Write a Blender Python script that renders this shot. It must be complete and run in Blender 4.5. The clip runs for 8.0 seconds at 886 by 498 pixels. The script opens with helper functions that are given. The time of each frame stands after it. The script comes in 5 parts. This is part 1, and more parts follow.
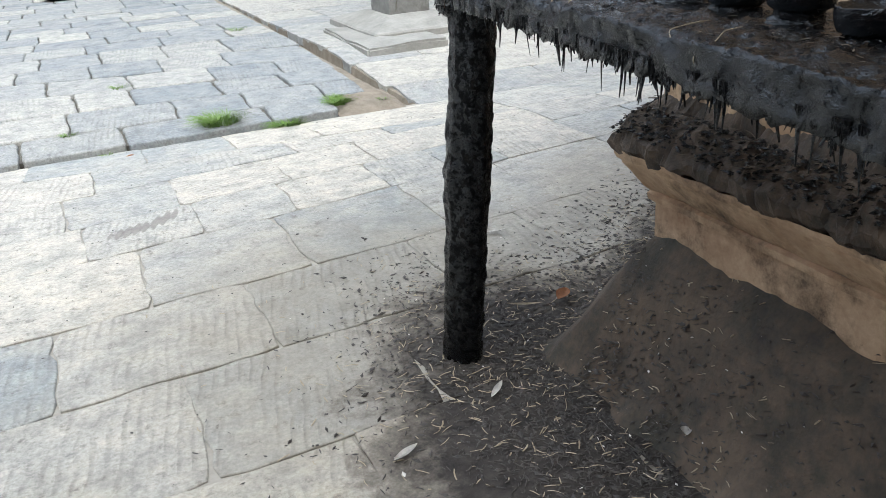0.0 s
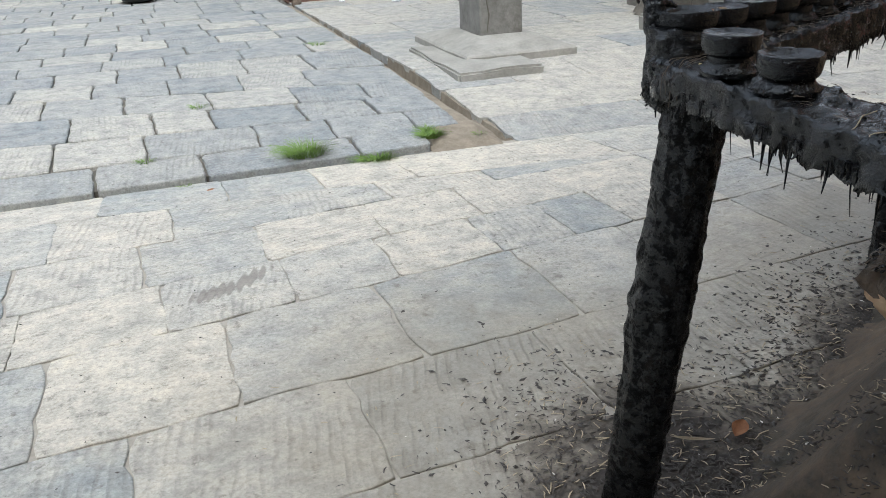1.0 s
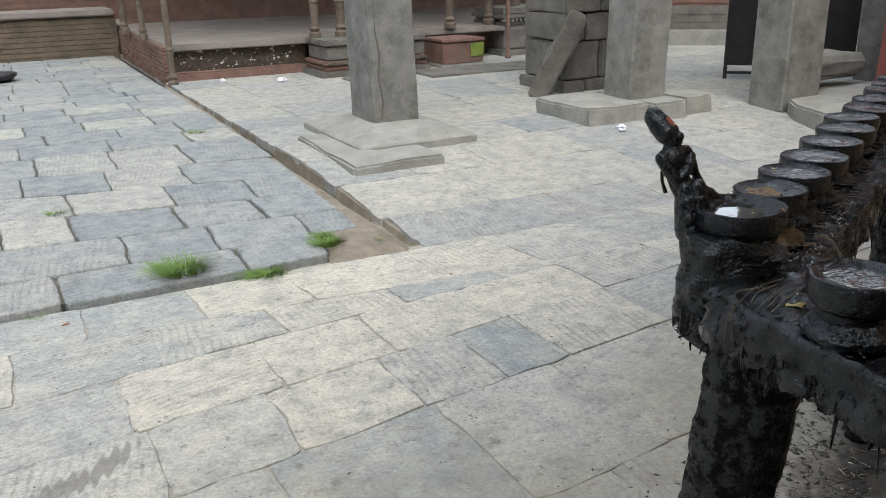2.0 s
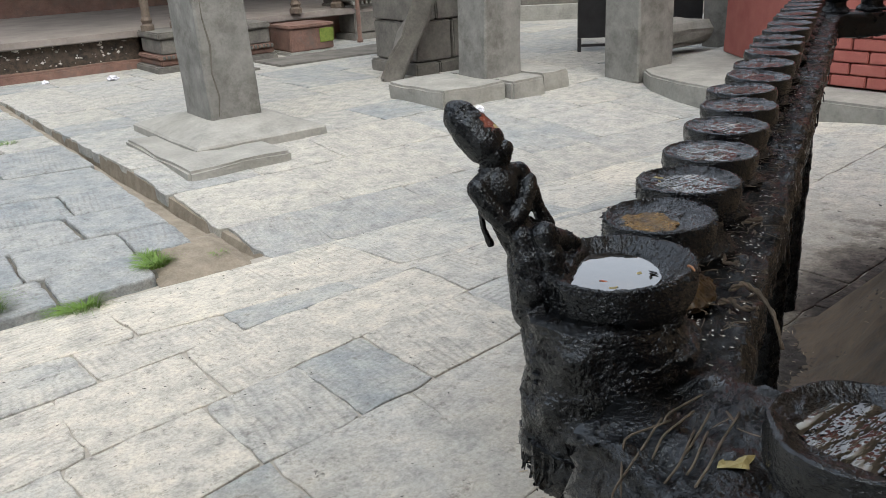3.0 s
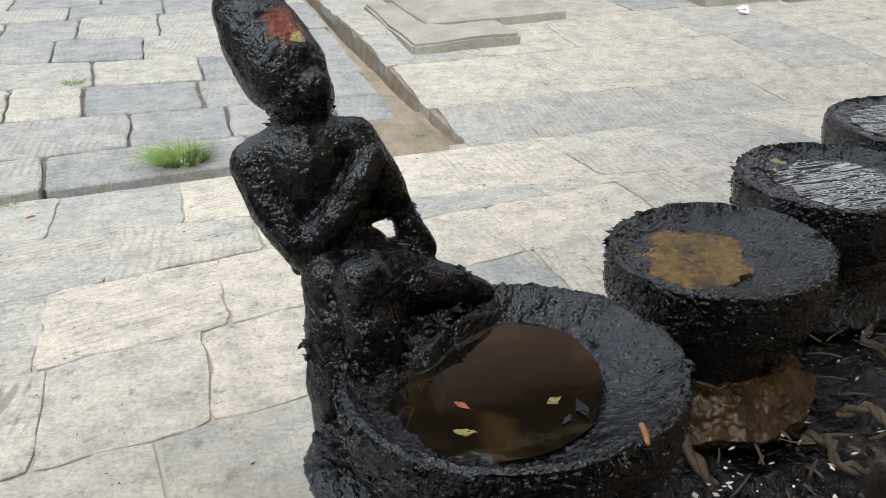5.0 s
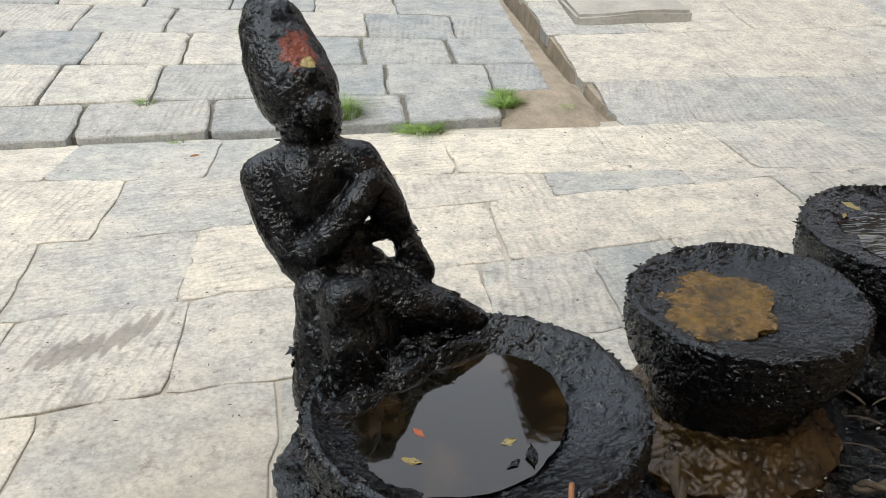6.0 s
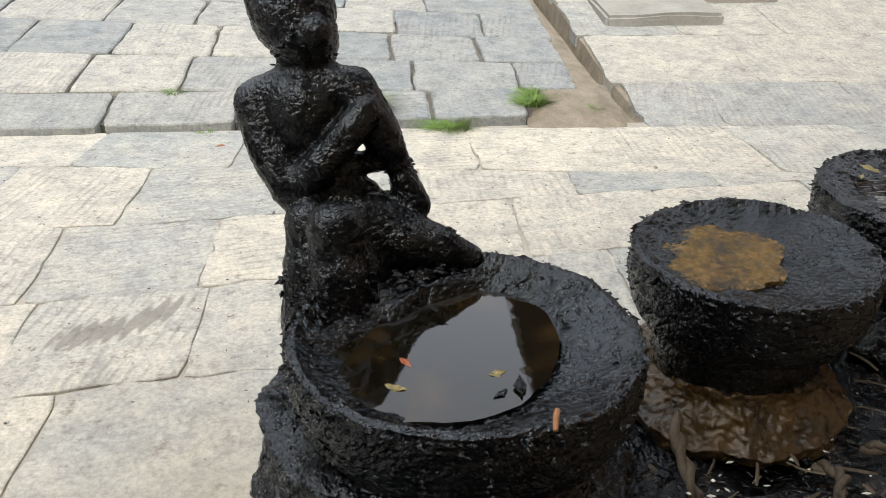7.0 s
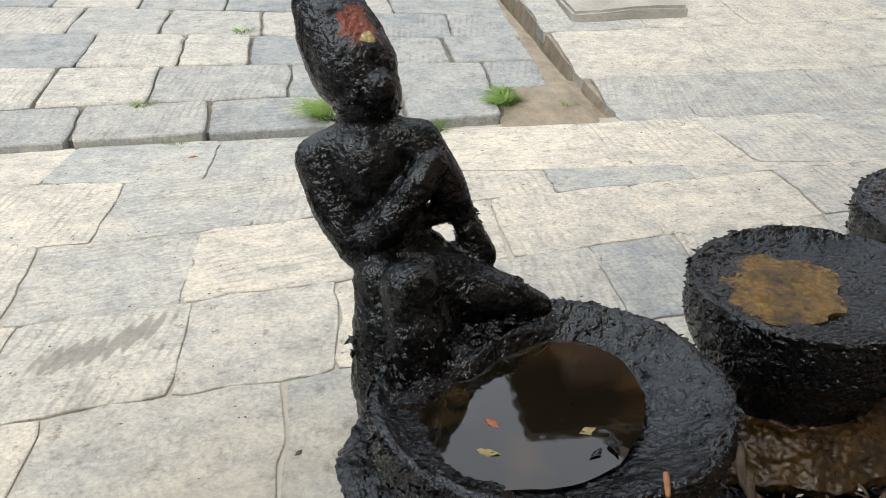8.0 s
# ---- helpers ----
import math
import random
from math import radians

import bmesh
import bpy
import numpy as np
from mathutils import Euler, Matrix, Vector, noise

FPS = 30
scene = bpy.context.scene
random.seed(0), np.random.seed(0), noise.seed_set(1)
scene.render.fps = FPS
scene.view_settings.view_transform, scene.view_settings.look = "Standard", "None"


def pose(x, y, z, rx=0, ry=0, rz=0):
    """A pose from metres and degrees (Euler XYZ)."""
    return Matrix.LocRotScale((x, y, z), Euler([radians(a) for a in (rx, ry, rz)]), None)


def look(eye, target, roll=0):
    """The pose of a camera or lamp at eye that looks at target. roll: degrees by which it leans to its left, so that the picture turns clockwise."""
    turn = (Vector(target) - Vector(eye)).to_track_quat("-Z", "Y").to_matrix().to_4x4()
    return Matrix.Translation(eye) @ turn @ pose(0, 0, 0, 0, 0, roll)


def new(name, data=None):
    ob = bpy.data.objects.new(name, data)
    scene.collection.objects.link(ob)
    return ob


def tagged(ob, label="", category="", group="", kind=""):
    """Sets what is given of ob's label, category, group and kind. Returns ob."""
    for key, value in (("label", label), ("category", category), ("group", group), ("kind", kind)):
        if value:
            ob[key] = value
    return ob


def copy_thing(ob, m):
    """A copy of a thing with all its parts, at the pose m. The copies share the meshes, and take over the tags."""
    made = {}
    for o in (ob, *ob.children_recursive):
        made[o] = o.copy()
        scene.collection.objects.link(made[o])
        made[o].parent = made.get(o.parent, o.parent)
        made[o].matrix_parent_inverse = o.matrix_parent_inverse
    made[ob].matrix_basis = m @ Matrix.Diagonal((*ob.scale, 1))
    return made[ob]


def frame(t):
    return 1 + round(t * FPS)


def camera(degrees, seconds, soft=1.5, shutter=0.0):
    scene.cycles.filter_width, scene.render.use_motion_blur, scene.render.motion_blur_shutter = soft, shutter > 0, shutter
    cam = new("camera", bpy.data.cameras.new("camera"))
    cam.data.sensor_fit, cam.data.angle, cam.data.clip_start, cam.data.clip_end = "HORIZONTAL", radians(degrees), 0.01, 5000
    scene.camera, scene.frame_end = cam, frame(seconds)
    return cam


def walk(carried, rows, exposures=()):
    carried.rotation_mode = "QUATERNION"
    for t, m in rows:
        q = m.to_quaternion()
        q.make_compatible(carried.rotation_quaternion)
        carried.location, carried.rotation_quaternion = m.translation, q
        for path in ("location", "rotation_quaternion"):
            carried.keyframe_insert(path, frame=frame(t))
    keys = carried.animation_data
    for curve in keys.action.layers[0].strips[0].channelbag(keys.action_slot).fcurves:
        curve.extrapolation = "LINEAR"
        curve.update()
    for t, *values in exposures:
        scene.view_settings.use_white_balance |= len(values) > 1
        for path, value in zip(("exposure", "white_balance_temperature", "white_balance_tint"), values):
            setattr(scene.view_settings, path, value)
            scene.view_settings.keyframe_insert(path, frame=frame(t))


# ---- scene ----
cam = camera(55.6, 8.0, 0.8)
PATH = [
    (0, (-1.274, -4.325, 1.041), (-0.556, -2.641, 0.236), -3.6),
    (0.5, (-1.293, -4.112, 1.065), (-0.693, -2.4, 0.222), -2.6),
    (1, (-1.299, -3.859, 1.114), (-0.693, -2.126, 0.321), -2.2),
    (1.5, (-1.23, -3.576, 1.153), (-0.551, -1.829, 0.455), -1.6),
    (2, (-1.17, -3.38, 1.174), (-0.299, -1.704, 0.515), -1.2),
    (2.2, (-1.125, -3.313, 1.178), (-0.127, -1.706, 0.529), -1.6),
    (3.3, (-0.813, -3.059, 1.09), (0.298, -1.558, 0.373), -2.9),
    (3.5, (-0.773, -3.024, 1.082), (0.282, -1.501, 0.329), -3.6),
    (4, (-0.717, -2.972, 1.079), (0.209, -1.41, 0.24), -3.0),
    (4.5, (-0.669, -2.956, 1.073), (0.214, -1.396, 0.187), -1.0),
    (4.7, (-0.655, -2.97, 1.067), (0.112, -1.35, 0.179), -0.6),
    (5.8, (-0.582, -2.997, 1.075), (-0.35, -1.282, 0.073), -0.6),
    (6, (-0.587, -2.993, 1.085), (-0.379, -1.27, 0.091), 0.0),
    (6.5, (-0.591, -2.99, 1.077), (-0.414, -1.244, 0.118), 1.6),
    (7, (-0.579, -2.998, 1.065), (-0.428, -1.267, 0.075), 0.7),
    (7.5, (-0.571, -3.014, 1.072), (-0.285, -1.303, 0.077), 0.6),
    (8, (-0.605, -2.984, 1.076), (-0.386, -1.263, 0.082), -0.6),
]
EXPOSURES = [(0, 1.38, 6350, 7), (0.5, 1.2, 6400, 7), (1.0, 1.04, 6500, 7), (1.5, 0.92, 6600, 7), (2.2, 0.92, 6650, 7), (3.3, 1.13, 6800, 8), (4.5, 1.18, 6900, 8), (6.0, 1.22, 7150, 8), (8.0, 1.22, 7150, 8)]
walk(cam, [(t, look(eye, target, roll)) for t, eye, target, roll in PATH], EXPOSURES)

# ---- light ----
world = bpy.data.worlds.new("overcast_sky")
scene.world = world
world.use_nodes = True
wn = world.node_tree
sky = wn.nodes.new("ShaderNodeTexSky")
sky.sky_type, sky.sun_disc = 'NISHITA', False
sky.sun_elevation, sky.sun_rotation = radians(58), radians(200)
sky.air_density, sky.dust_density, sky.ozone_density = 1.0, 1.5, 1.0
milk = wn.nodes.new("ShaderNodeHueSaturation")
milk.inputs["Saturation"].default_value, milk.inputs["Value"].default_value = 0.40, 2.0
wn.links.new(sky.outputs[0], milk.inputs["Color"])
wn.links.new(milk.outputs[0], wn.nodes["Background"].inputs[0])
wn.nodes["Background"].inputs[1].default_value = 0.15
sun_data = bpy.data.lights.new("sun", 'SUN')
sun_data.energy, sun_data.angle, sun_data.color = 0.5, radians(40), (1.0, 0.98, 0.95)
sun = new("sun", sun_data)
sun.matrix_world = look((-3, -7, 12), (0, 0, 0))


# ---- materials ----
def nodes_of(name):
    m = bpy.data.materials.new(name)
    m.use_nodes = True
    t = m.node_tree
    return m, t, t.nodes["Principled BSDF"]


def ramp(t, fac, stops):
    r = t.nodes.new("ShaderNodeValToRGB")
    while len(r.color_ramp.elements) < len(stops):
        r.color_ramp.elements.new(0.5)
    for e, (p, c) in zip(r.color_ramp.elements, stops):
        e.position, e.color = p, (*c, 1) if len(c) == 3 else c
    t.links.new(fac, r.inputs[0])
    return r.outputs[0]


def noise_tex(t, vec, scale, detail=4, rough=0.6):
    n = t.nodes.new("ShaderNodeTexNoise")
    n.inputs["Scale"].default_value, n.inputs["Detail"].default_value, n.inputs["Roughness"].default_value = scale, detail, rough
    t.links.new(vec, n.inputs["Vector"])
    return n.outputs[0]


def mixc(t, fac, a, b, mode='MIX'):
    m = t.nodes.new("ShaderNodeMix")
    m.data_type, m.blend_type = 'RGBA', mode
    for sock, v in ((m.inputs[0], fac), (m.inputs[6], a), (m.inputs[7], b)):
        if isinstance(v, bpy.types.NodeSocket):
            t.links.new(v, sock)
        elif isinstance(v, (int, float)):
            sock.default_value = v
        else:
            sock.default_value = (*v, 1)
    return m.outputs[2]


def calc(t, op, a, b=0.0, c=0.0):
    m = t.nodes.new("ShaderNodeMath")
    m.operation = op
    for sock, v in zip(m.inputs, (a, b, c)):
        if isinstance(v, bpy.types.NodeSocket):
            t.links.new(v, sock)
        else:
            sock.default_value = v
    return m.outputs[0]


def bump(t, b, height, strength, dist, normal=None):
    n = t.nodes.new("ShaderNodeBump")
    n.inputs["Strength"].default_value, n.inputs["Distance"].default_value = strength, dist
    t.links.new(height, n.inputs["Height"])
    if normal:
        t.links.new(normal, n.inputs["Normal"])
    t.links.new(n.outputs[0], b.inputs["Normal"])
    return n.outputs[0]


def position(t):
    return t.nodes.new("ShaderNodeNewGeometry").outputs["Position"]


def plain(name, c1, c2, scale, rough=0.7, bump_d=0.002, bump_s=0.5, fine=8.0, metal=0.0, stain=None):
    """A mottled surface: two colours over two scales, roughness that varies, and fine relief."""
    m, t, b = nodes_of(name)
    p = position(t)
    big, small = noise_tex(t, p, scale, 5), noise_tex(t, p, scale * fine, 6, 0.7)
    f = calc(t, 'ADD', calc(t, 'MULTIPLY', big, 0.65), calc(t, 'MULTIPLY', small, 0.35))
    col = ramp(t, f, [(0.32, c1), (0.66, c2)])
    if stain:
        s = noise_tex(t, p, scale * 0.6, 7, 0.75)
        col = mixc(t, ramp(t, s, [(0.5, (0, 0, 0)), (0.68, (1, 1, 1))]), col, stain)
    t.links.new(col, b.inputs["Base Color"])
    t.links.new(ramp(t, small, [(0.3, (rough - 0.12,) * 3), (0.7, (min(1, rough + 0.12),) * 3)]), b.inputs["Roughness"])
    b.inputs["Metallic"].default_value = metal
    bump(t, b, f, bump_s, bump_d)
    return m


def paving(name, tones, island, groove, wear, stained=False):
    """Split stone flags: a tone of its own for each flag, dressed with a chisel in rows of grooves, worn, pitted and dirtied."""
    m, t, b = nodes_of(name)
    p = position(t)
    if island:
        rnd = t.nodes.new("ShaderNodeNewGeometry").outputs["Random Per Island"]
    else:
        rnd = t.nodes.new("ShaderNodeObjectInfo").outputs["Random"]
    r2 = calc(t, 'FRACT', calc(t, 'MULTIPLY', rnd, 17.31))
    r3 = calc(t, 'FRACT', calc(t, 'MULTIPLY', rnd, 53.77))
    tone = ramp(t, rnd, tones)
    blotch = noise_tex(t, p, 4.0, 6, 0.68)
    cloud = noise_tex(t, p, 11.0, 6, 0.7)
    fine = noise_tex(t, p, 95.0, 8, 0.78)
    mid = noise_tex(t, p, 26.0, 7, 0.75)
    long = t.nodes.new("ShaderNodeMapping")
    long.inputs["Scale"].default_value = (1.0, 1.5, 1.0)
    long.inputs["Rotation"].default_value = (0, 0, 0.35)
    t.links.new(p, long.inputs["Vector"])
    scuff = noise_tex(t, long.outputs[0], 30.0, 6, 0.75)
    col = mixc(t, ramp(t, blotch, [(0.36, (0, 0, 0)), (0.64, (0.7, 0.7, 0.7))]), tone, wear)
    col = mixc(t, 0.65, col, ramp(t, fine, [(0.25, (0.12, 0.12, 0.115)), (0.5, (0.5, 0.5, 0.5)), (0.75, (0.8, 0.79, 0.77))]), 'OVERLAY')
    col = mixc(t, 0.25, col, ramp(t, scuff, [(0.3, (0.2, 0.2, 0.2)), (0.5, (0.5, 0.5, 0.5)), (0.7, (0.72, 0.71, 0.69))]), 'OVERLAY')
    col = mixc(t, ramp(t, mid, [(0.56, (0, 0, 0)), (0.67, (0.7, 0.7, 0.7))]), col, (0.13, 0.122, 0.105))
    col = mixc(t, 0.7, col, ramp(t, cloud, [(0.32, (0.30, 0.31, 0.32)), (0.5, (0.5, 0.5, 0.5)), (0.68, (0.66, 0.64, 0.60))]), 'OVERLAY')
    pits = ramp(t, noise_tex(t, p, 14.0, 9, 0.8), [(0.64, (0, 0, 0)), (0.68, (0.85, 0.85, 0.85))])
    col = mixc(t, pits, col, (0.10, 0.095, 0.085))
    turn = t.nodes.new("ShaderNodeVectorRotate")
    turn.rotation_type = 'Z_AXIS'
    t.links.new(p, turn.inputs["Vector"])
    across = ramp(t, r3, [(0.80, (0, 0, 0)), (0.82, (1, 1, 1))])
    t.links.new(calc(t, 'ADD', calc(t, 'MULTIPLY', across, 1.35), calc(t, 'MULTIPLY', calc(t, 'SUBTRACT', r2, 0.5), 0.5)), turn.inputs["Angle"])
    w = t.nodes.new("ShaderNodeTexWave")
    w.inputs["Scale"].default_value, w.inputs["Distortion"].default_value = 11.0, 3.0
    w.inputs["Detail"].default_value, w.inputs["Detail Scale"].default_value = 3.0, 0.8
    t.links.new(turn.outputs[0], w.inputs["Vector"])
    gate = calc(t, 'MULTIPLY', ramp(t, r2, [(0.25, (0.15, 0.15, 0.15)), (0.5, (1, 1, 1))]), ramp(t, noise_tex(t, p, 7.5, 4, 0.65), [(0.42, (0, 0, 0)), (0.60, (1, 1, 1))]))
    cut = calc(t, 'MULTIPLY', calc(t, 'MULTIPLY', ramp(t, w.outputs[1], [(0.0, (0, 0, 0)), (0.45, (1, 1, 1))]), gate), groove)
    col = mixc(t, calc(t, 'MULTIPLY', calc(t, 'SUBTRACT', calc(t, 'MULTIPLY', gate, groove), cut), 0.36), col, (0.13, 0.127, 0.115))
    rough = 0.82
    if stained:
        # oil and lamp dirt trodden out round the rack, and a splash on one flag
        def blot(cx, cy, rx, ry, ang):
            mp = t.nodes.new("ShaderNodeMapping")
            mp.vector_type = 'TEXTURE'
            mp.inputs["Location"].default_value = (cx, cy, 0)
            mp.inputs["Rotation"].default_value = (0, 0, radians(ang))
            mp.inputs["Scale"].default_value = (rx, ry, 1000)
            t.links.new(p, mp.inputs["Vector"])
            ln = t.nodes.new("ShaderNodeVectorMath")
            ln.operation = 'LENGTH'
            t.links.new(mp.outputs[0], ln.inputs[0])
            return calc(t, 'SUBTRACT', 1.0, ln.outputs["Value"])
        d = calc(t, 'MAXIMUM', blot(-0.40, -3.30, 0.60, 0.95, 0), blot(0.75, -2.50, 1.75, 0.42, 27.5))
        d = calc(t, 'ADD', d, calc(t, 'MULTIPLY', calc(t, 'SUBTRACT', noise_tex(t, p, 9.0, 8, 0.75), 0.5), 0.9))
        wide = calc(t, 'MAXIMUM', blot(-0.55, -2.6, 1.1, 1.2, 20), blot(0.9, -2.0, 1.9, 0.8, 27.5))
        wide = calc(t, 'ADD', wide, calc(t, 'MULTIPLY', calc(t, 'SUBTRACT', noise_tex(t, p, 5.0, 8, 0.7), 0.5), 0.8))
        col = mixc(t, ramp(t, wide, [(0.05, (0, 0, 0)), (0.6, (0.55, 0.55, 0.55))]), col, (0.235, 0.205, 0.155))
        col = mixc(t, ramp(t, d, [(-0.0, (0, 0, 0)), (0.12, (0.45, 0.45, 0.45)), (0.35, (0.75, 0.75, 0.75))]), col, (0.15, 0.125, 0.095))
        col = mixc(t, ramp(t, d, [(0.06, (0, 0, 0)), (0.34, (0.97, 0.97, 0.97))]), col, ramp(t, mid, [(0.35, (0.012, 0.011, 0.010)), (0.65, (0.06, 0.052, 0.045))]))
        sp = calc(t, 'MAXIMUM', blot(-1.19, -1.475, 0.11, 0.05, 25), blot(-1.09, -1.42, 0.12, 0.042, 48))
        sp = calc(t, 'ADD', sp, calc(t, 'MULTIPLY', calc(t, 'SUBTRACT', w.outputs[1], 0.5), 0.5))
        sp = calc(t, 'ADD', sp, calc(t, 'MULTIPLY', calc(t, 'SUBTRACT', mid, 0.5), 0.8))
        col = mixc(t, ramp(t, sp, [(0.05, (0, 0, 0)), (0.35, (0.7, 0.7, 0.7))]), col, (0.17, 0.16, 0.14))
    t.links.new(col, b.inputs["Base Color"])
    b.inputs["Roughness"].default_value = rough
    b.inputs["Specular IOR Level"].default_value = 0.3
    h = calc(t, 'ADD', calc(t, 'MULTIPLY', cut, 0.9), calc(t, 'ADD', calc(t, 'MULTIPLY', mid, 0.9), calc(t, 'MULTIPLY', fine, 0.6)))
    h = calc(t, 'SUBTRACT', h, calc(t, 'MULTIPLY', pits, 0.5))
    bump(t, b, h, 1.0, 0.0026)
    return m


BLUE, GREY = (0.18, 0.205, 0.22), (0.25, 0.265, 0.265)
COURT_TONES = [(0.0, BLUE), (0.4, (0.215, 0.235, 0.245)), (0.65, GREY), (0.82, (0.33, 0.33, 0.305)), (1.0, (0.41, 0.40, 0.355))]
FRONT_TONES = [(0.0, (0.27, 0.295, 0.295)), (0.3, (0.37, 0.375, 0.35)), (0.6, (0.445, 0.43, 0.38)), (1.0, (0.50, 0.475, 0.405))]
SIDE_TONES = [(0.0, (0.22, 0.245, 0.255)), (0.4, (0.295, 0.305, 0.295)), (0.75, (0.37, 0.36, 0.32)), (1.0, (0.31, 0.318, 0.31))]
M_court = paving("court_flagstone", COURT_TONES, False, 0.9, (0.295, 0.30, 0.285))
M_court_far = paving("court_flagstone_far", COURT_TONES, True, 0.5, (0.295, 0.30, 0.285))
M_front = paving("front_flagstone", FRONT_TONES, False, 0.8, (0.42, 0.405, 0.355), True)
M_front_far = paving("front_flagstone_far", FRONT_TONES, True, 0.7, (0.42, 0.405, 0.355), True)
M_side = paving("side_flagstone", SIDE_TONES, False, 0.6, (0.325, 0.32, 0.292), True)
M_side_far = paving("side_flagstone_far", SIDE_TONES, True, 0.4, (0.325, 0.32, 0.292))
M_mortar = plain("joint_dirt", (0.075, 0.07, 0.058), (0.16, 0.15, 0.125), 9.0, 0.95, 0.004)
M_mortar_light = plain("joint_mortar", (0.26, 0.24, 0.20), (0.39, 0.37, 0.32), 9.0, 0.95, 0.004)
M_soil = plain("brown_soil", (0.13, 0.11, 0.083), (0.27, 0.235, 0.18), 14.0, 0.95, 0.006, 0.9)
M_oilsoil = plain("oil_soaked_dirt", (0.022, 0.019, 0.017), (0.10, 0.085, 0.07), 22.0, 0.5, 0.006, 1.0, 6.0)
M_stone = plain("grey_pillar_stone", (0.11, 0.11, 0.10), (0.25, 0.25, 0.23), 7.0, 0.85, 0.004, 0.8, 7.0, 0, (0.10, 0.097, 0.085))
M_stone2 = plain("weathered_base_stone", (0.18, 0.18, 0.165), (0.32, 0.315, 0.285), 6.0, 0.9, 0.006, 0.7)
M_block = plain("pier_block_stone", (0.07, 0.067, 0.06), (0.18, 0.17, 0.15), 5.0, 0.9, 0.004, 0.7)
M_brick = plain("old_brick", (0.11, 0.06, 0.047), (0.22, 0.13, 0.10), 7.0, 0.9, 0.003, 0.6, 8.0, 0, (0.12, 0.09, 0.075))
M_mossbrick = plain("mossy_dark_brick", (0.06, 0.055, 0.04), (0.17, 0.125, 0.085), 4.0, 0.95, 0.004, 0.7)
M_red = plain("red_painted_brick", (0.30, 0.085, 0.07), (0.40, 0.14, 0.115), 6.0, 0.8, 0.003, 0.5)
M_wood = plain("weathered_dark_timber", (0.055, 0.042, 0.032), (0.16, 0.125, 0.095), 8.0, 0.85, 0.003, 0.6)
M_plaster = plain("ochre_lime_plaster", (0.28, 0.17, 0.10), (0.64, 0.48, 0.32), 9.0, 0.85, 0.005, 0.8, 7.0, 0, (0.06, 0.043, 0.03))
M_sooty = plain("soot_blackened_plaster", (0.006, 0.006, 0.006), (0.13, 0.095, 0.065), 20.0, 0.6, 0.010, 1.0, 5.0, 0, (0.008, 0.009, 0.007))
M_floorterr = plain("terrace_plaster", (0.15, 0.13, 0.115), (0.25, 0.22, 0.195), 3.0, 0.9, 0.002, 0.4)
M_blackpaint = plain("black_painted_steel", (0.008, 0.008, 0.009), (0.025, 0.025, 0.027), 10.0, 0.45, 0.001, 0.3)
M_moss = plain("moss", (0.10, 0.15, 0.02), (0.20, 0.25, 0.05), 30.0, 0.95, 0.004, 0.8)


def oily(name, lumps, wet, tint=(0.03, 0.017, 0.007), wetness=0.5, relief=0.0011, ashy=0.6):
    """Lamp black bound with old oil: near black, pebbly with soot grains, wet for the most part, with brown and ashy specks."""
    m, t, b = nodes_of(name)
    p = position(t)
    big, small, tiny = noise_tex(t, p, lumps, 5, 0.65), noise_tex(t, p, lumps * 3.5, 6, 0.72), noise_tex(t, p, lumps * 11, 5, 0.7)

    def grain(scale):
        vo = t.nodes.new("ShaderNodeTexVoronoi")
        vo.feature = 'SMOOTH_F1'
        vo.inputs["Scale"].default_value, vo.inputs["Smoothness"].default_value = scale, 0.35
        t.links.new(p, vo.inputs["Vector"])
        return vo.outputs["Distance"]
    coarse, fine = grain(lumps * 4.5), grain(lumps * 11.0)
    wetm = ramp(t, calc(t, 'ADD', calc(t, 'MULTIPLY', big, 0.7), calc(t, 'MULTIPLY', small, 0.3)), [(wetness - 0.03, (1, 1, 1)), (wetness + 0.07, (0, 0, 0))])
    col = ramp(t, small, [(0.3, (0.0011, 0.0012, 0.0014)), (0.6, (0.0025, 0.0027, 0.0032)), (0.8, (0.0075, 0.0078, 0.0082))])
    col = mixc(t, ramp(t, noise_tex(t, p, lumps * 0.5, 6, 0.7), [(0.57, (0, 0, 0)), (0.72, (0.85, 0.85, 0.85))]), col, tint)
    ash = calc(t, 'MULTIPLY', ramp(t, tiny, [(0.62, (0, 0, 0)), (0.70, (1, 1, 1))]), ramp(t, big, [(0.45, (0, 0, 0)), (0.65, (ashy,) * 3)]))
    col = mixc(t, ash, col, (0.13, 0.125, 0.11))
    t.links.new(col, b.inputs["Base Color"])
    t.links.new(ramp(t, wetm, [(0.0, (0.42,) * 3), (1.0, (wet,) * 3)]), b.inputs["Roughness"])
    t.links.new(ramp(t, wetm, [(0.0, (0.07,) * 3), (1.0, (0.60,) * 3)]), b.inputs["Specular IOR Level"])
    # cool tint on the gloss stands in for the reflection of a bluer sky
    b.inputs["Specular Tint"].default_value = (0.84, 0.93, 1.0, 1)
    h = calc(t, 'ADD', calc(t, 'MULTIPLY', coarse, -1.5), calc(t, 'ADD', calc(t, 'MULTIPLY', fine, -0.7), calc(t, 'MULTIPLY', small, 1.2)))
    bump(t, b, h, 1.0, relief)
    return m


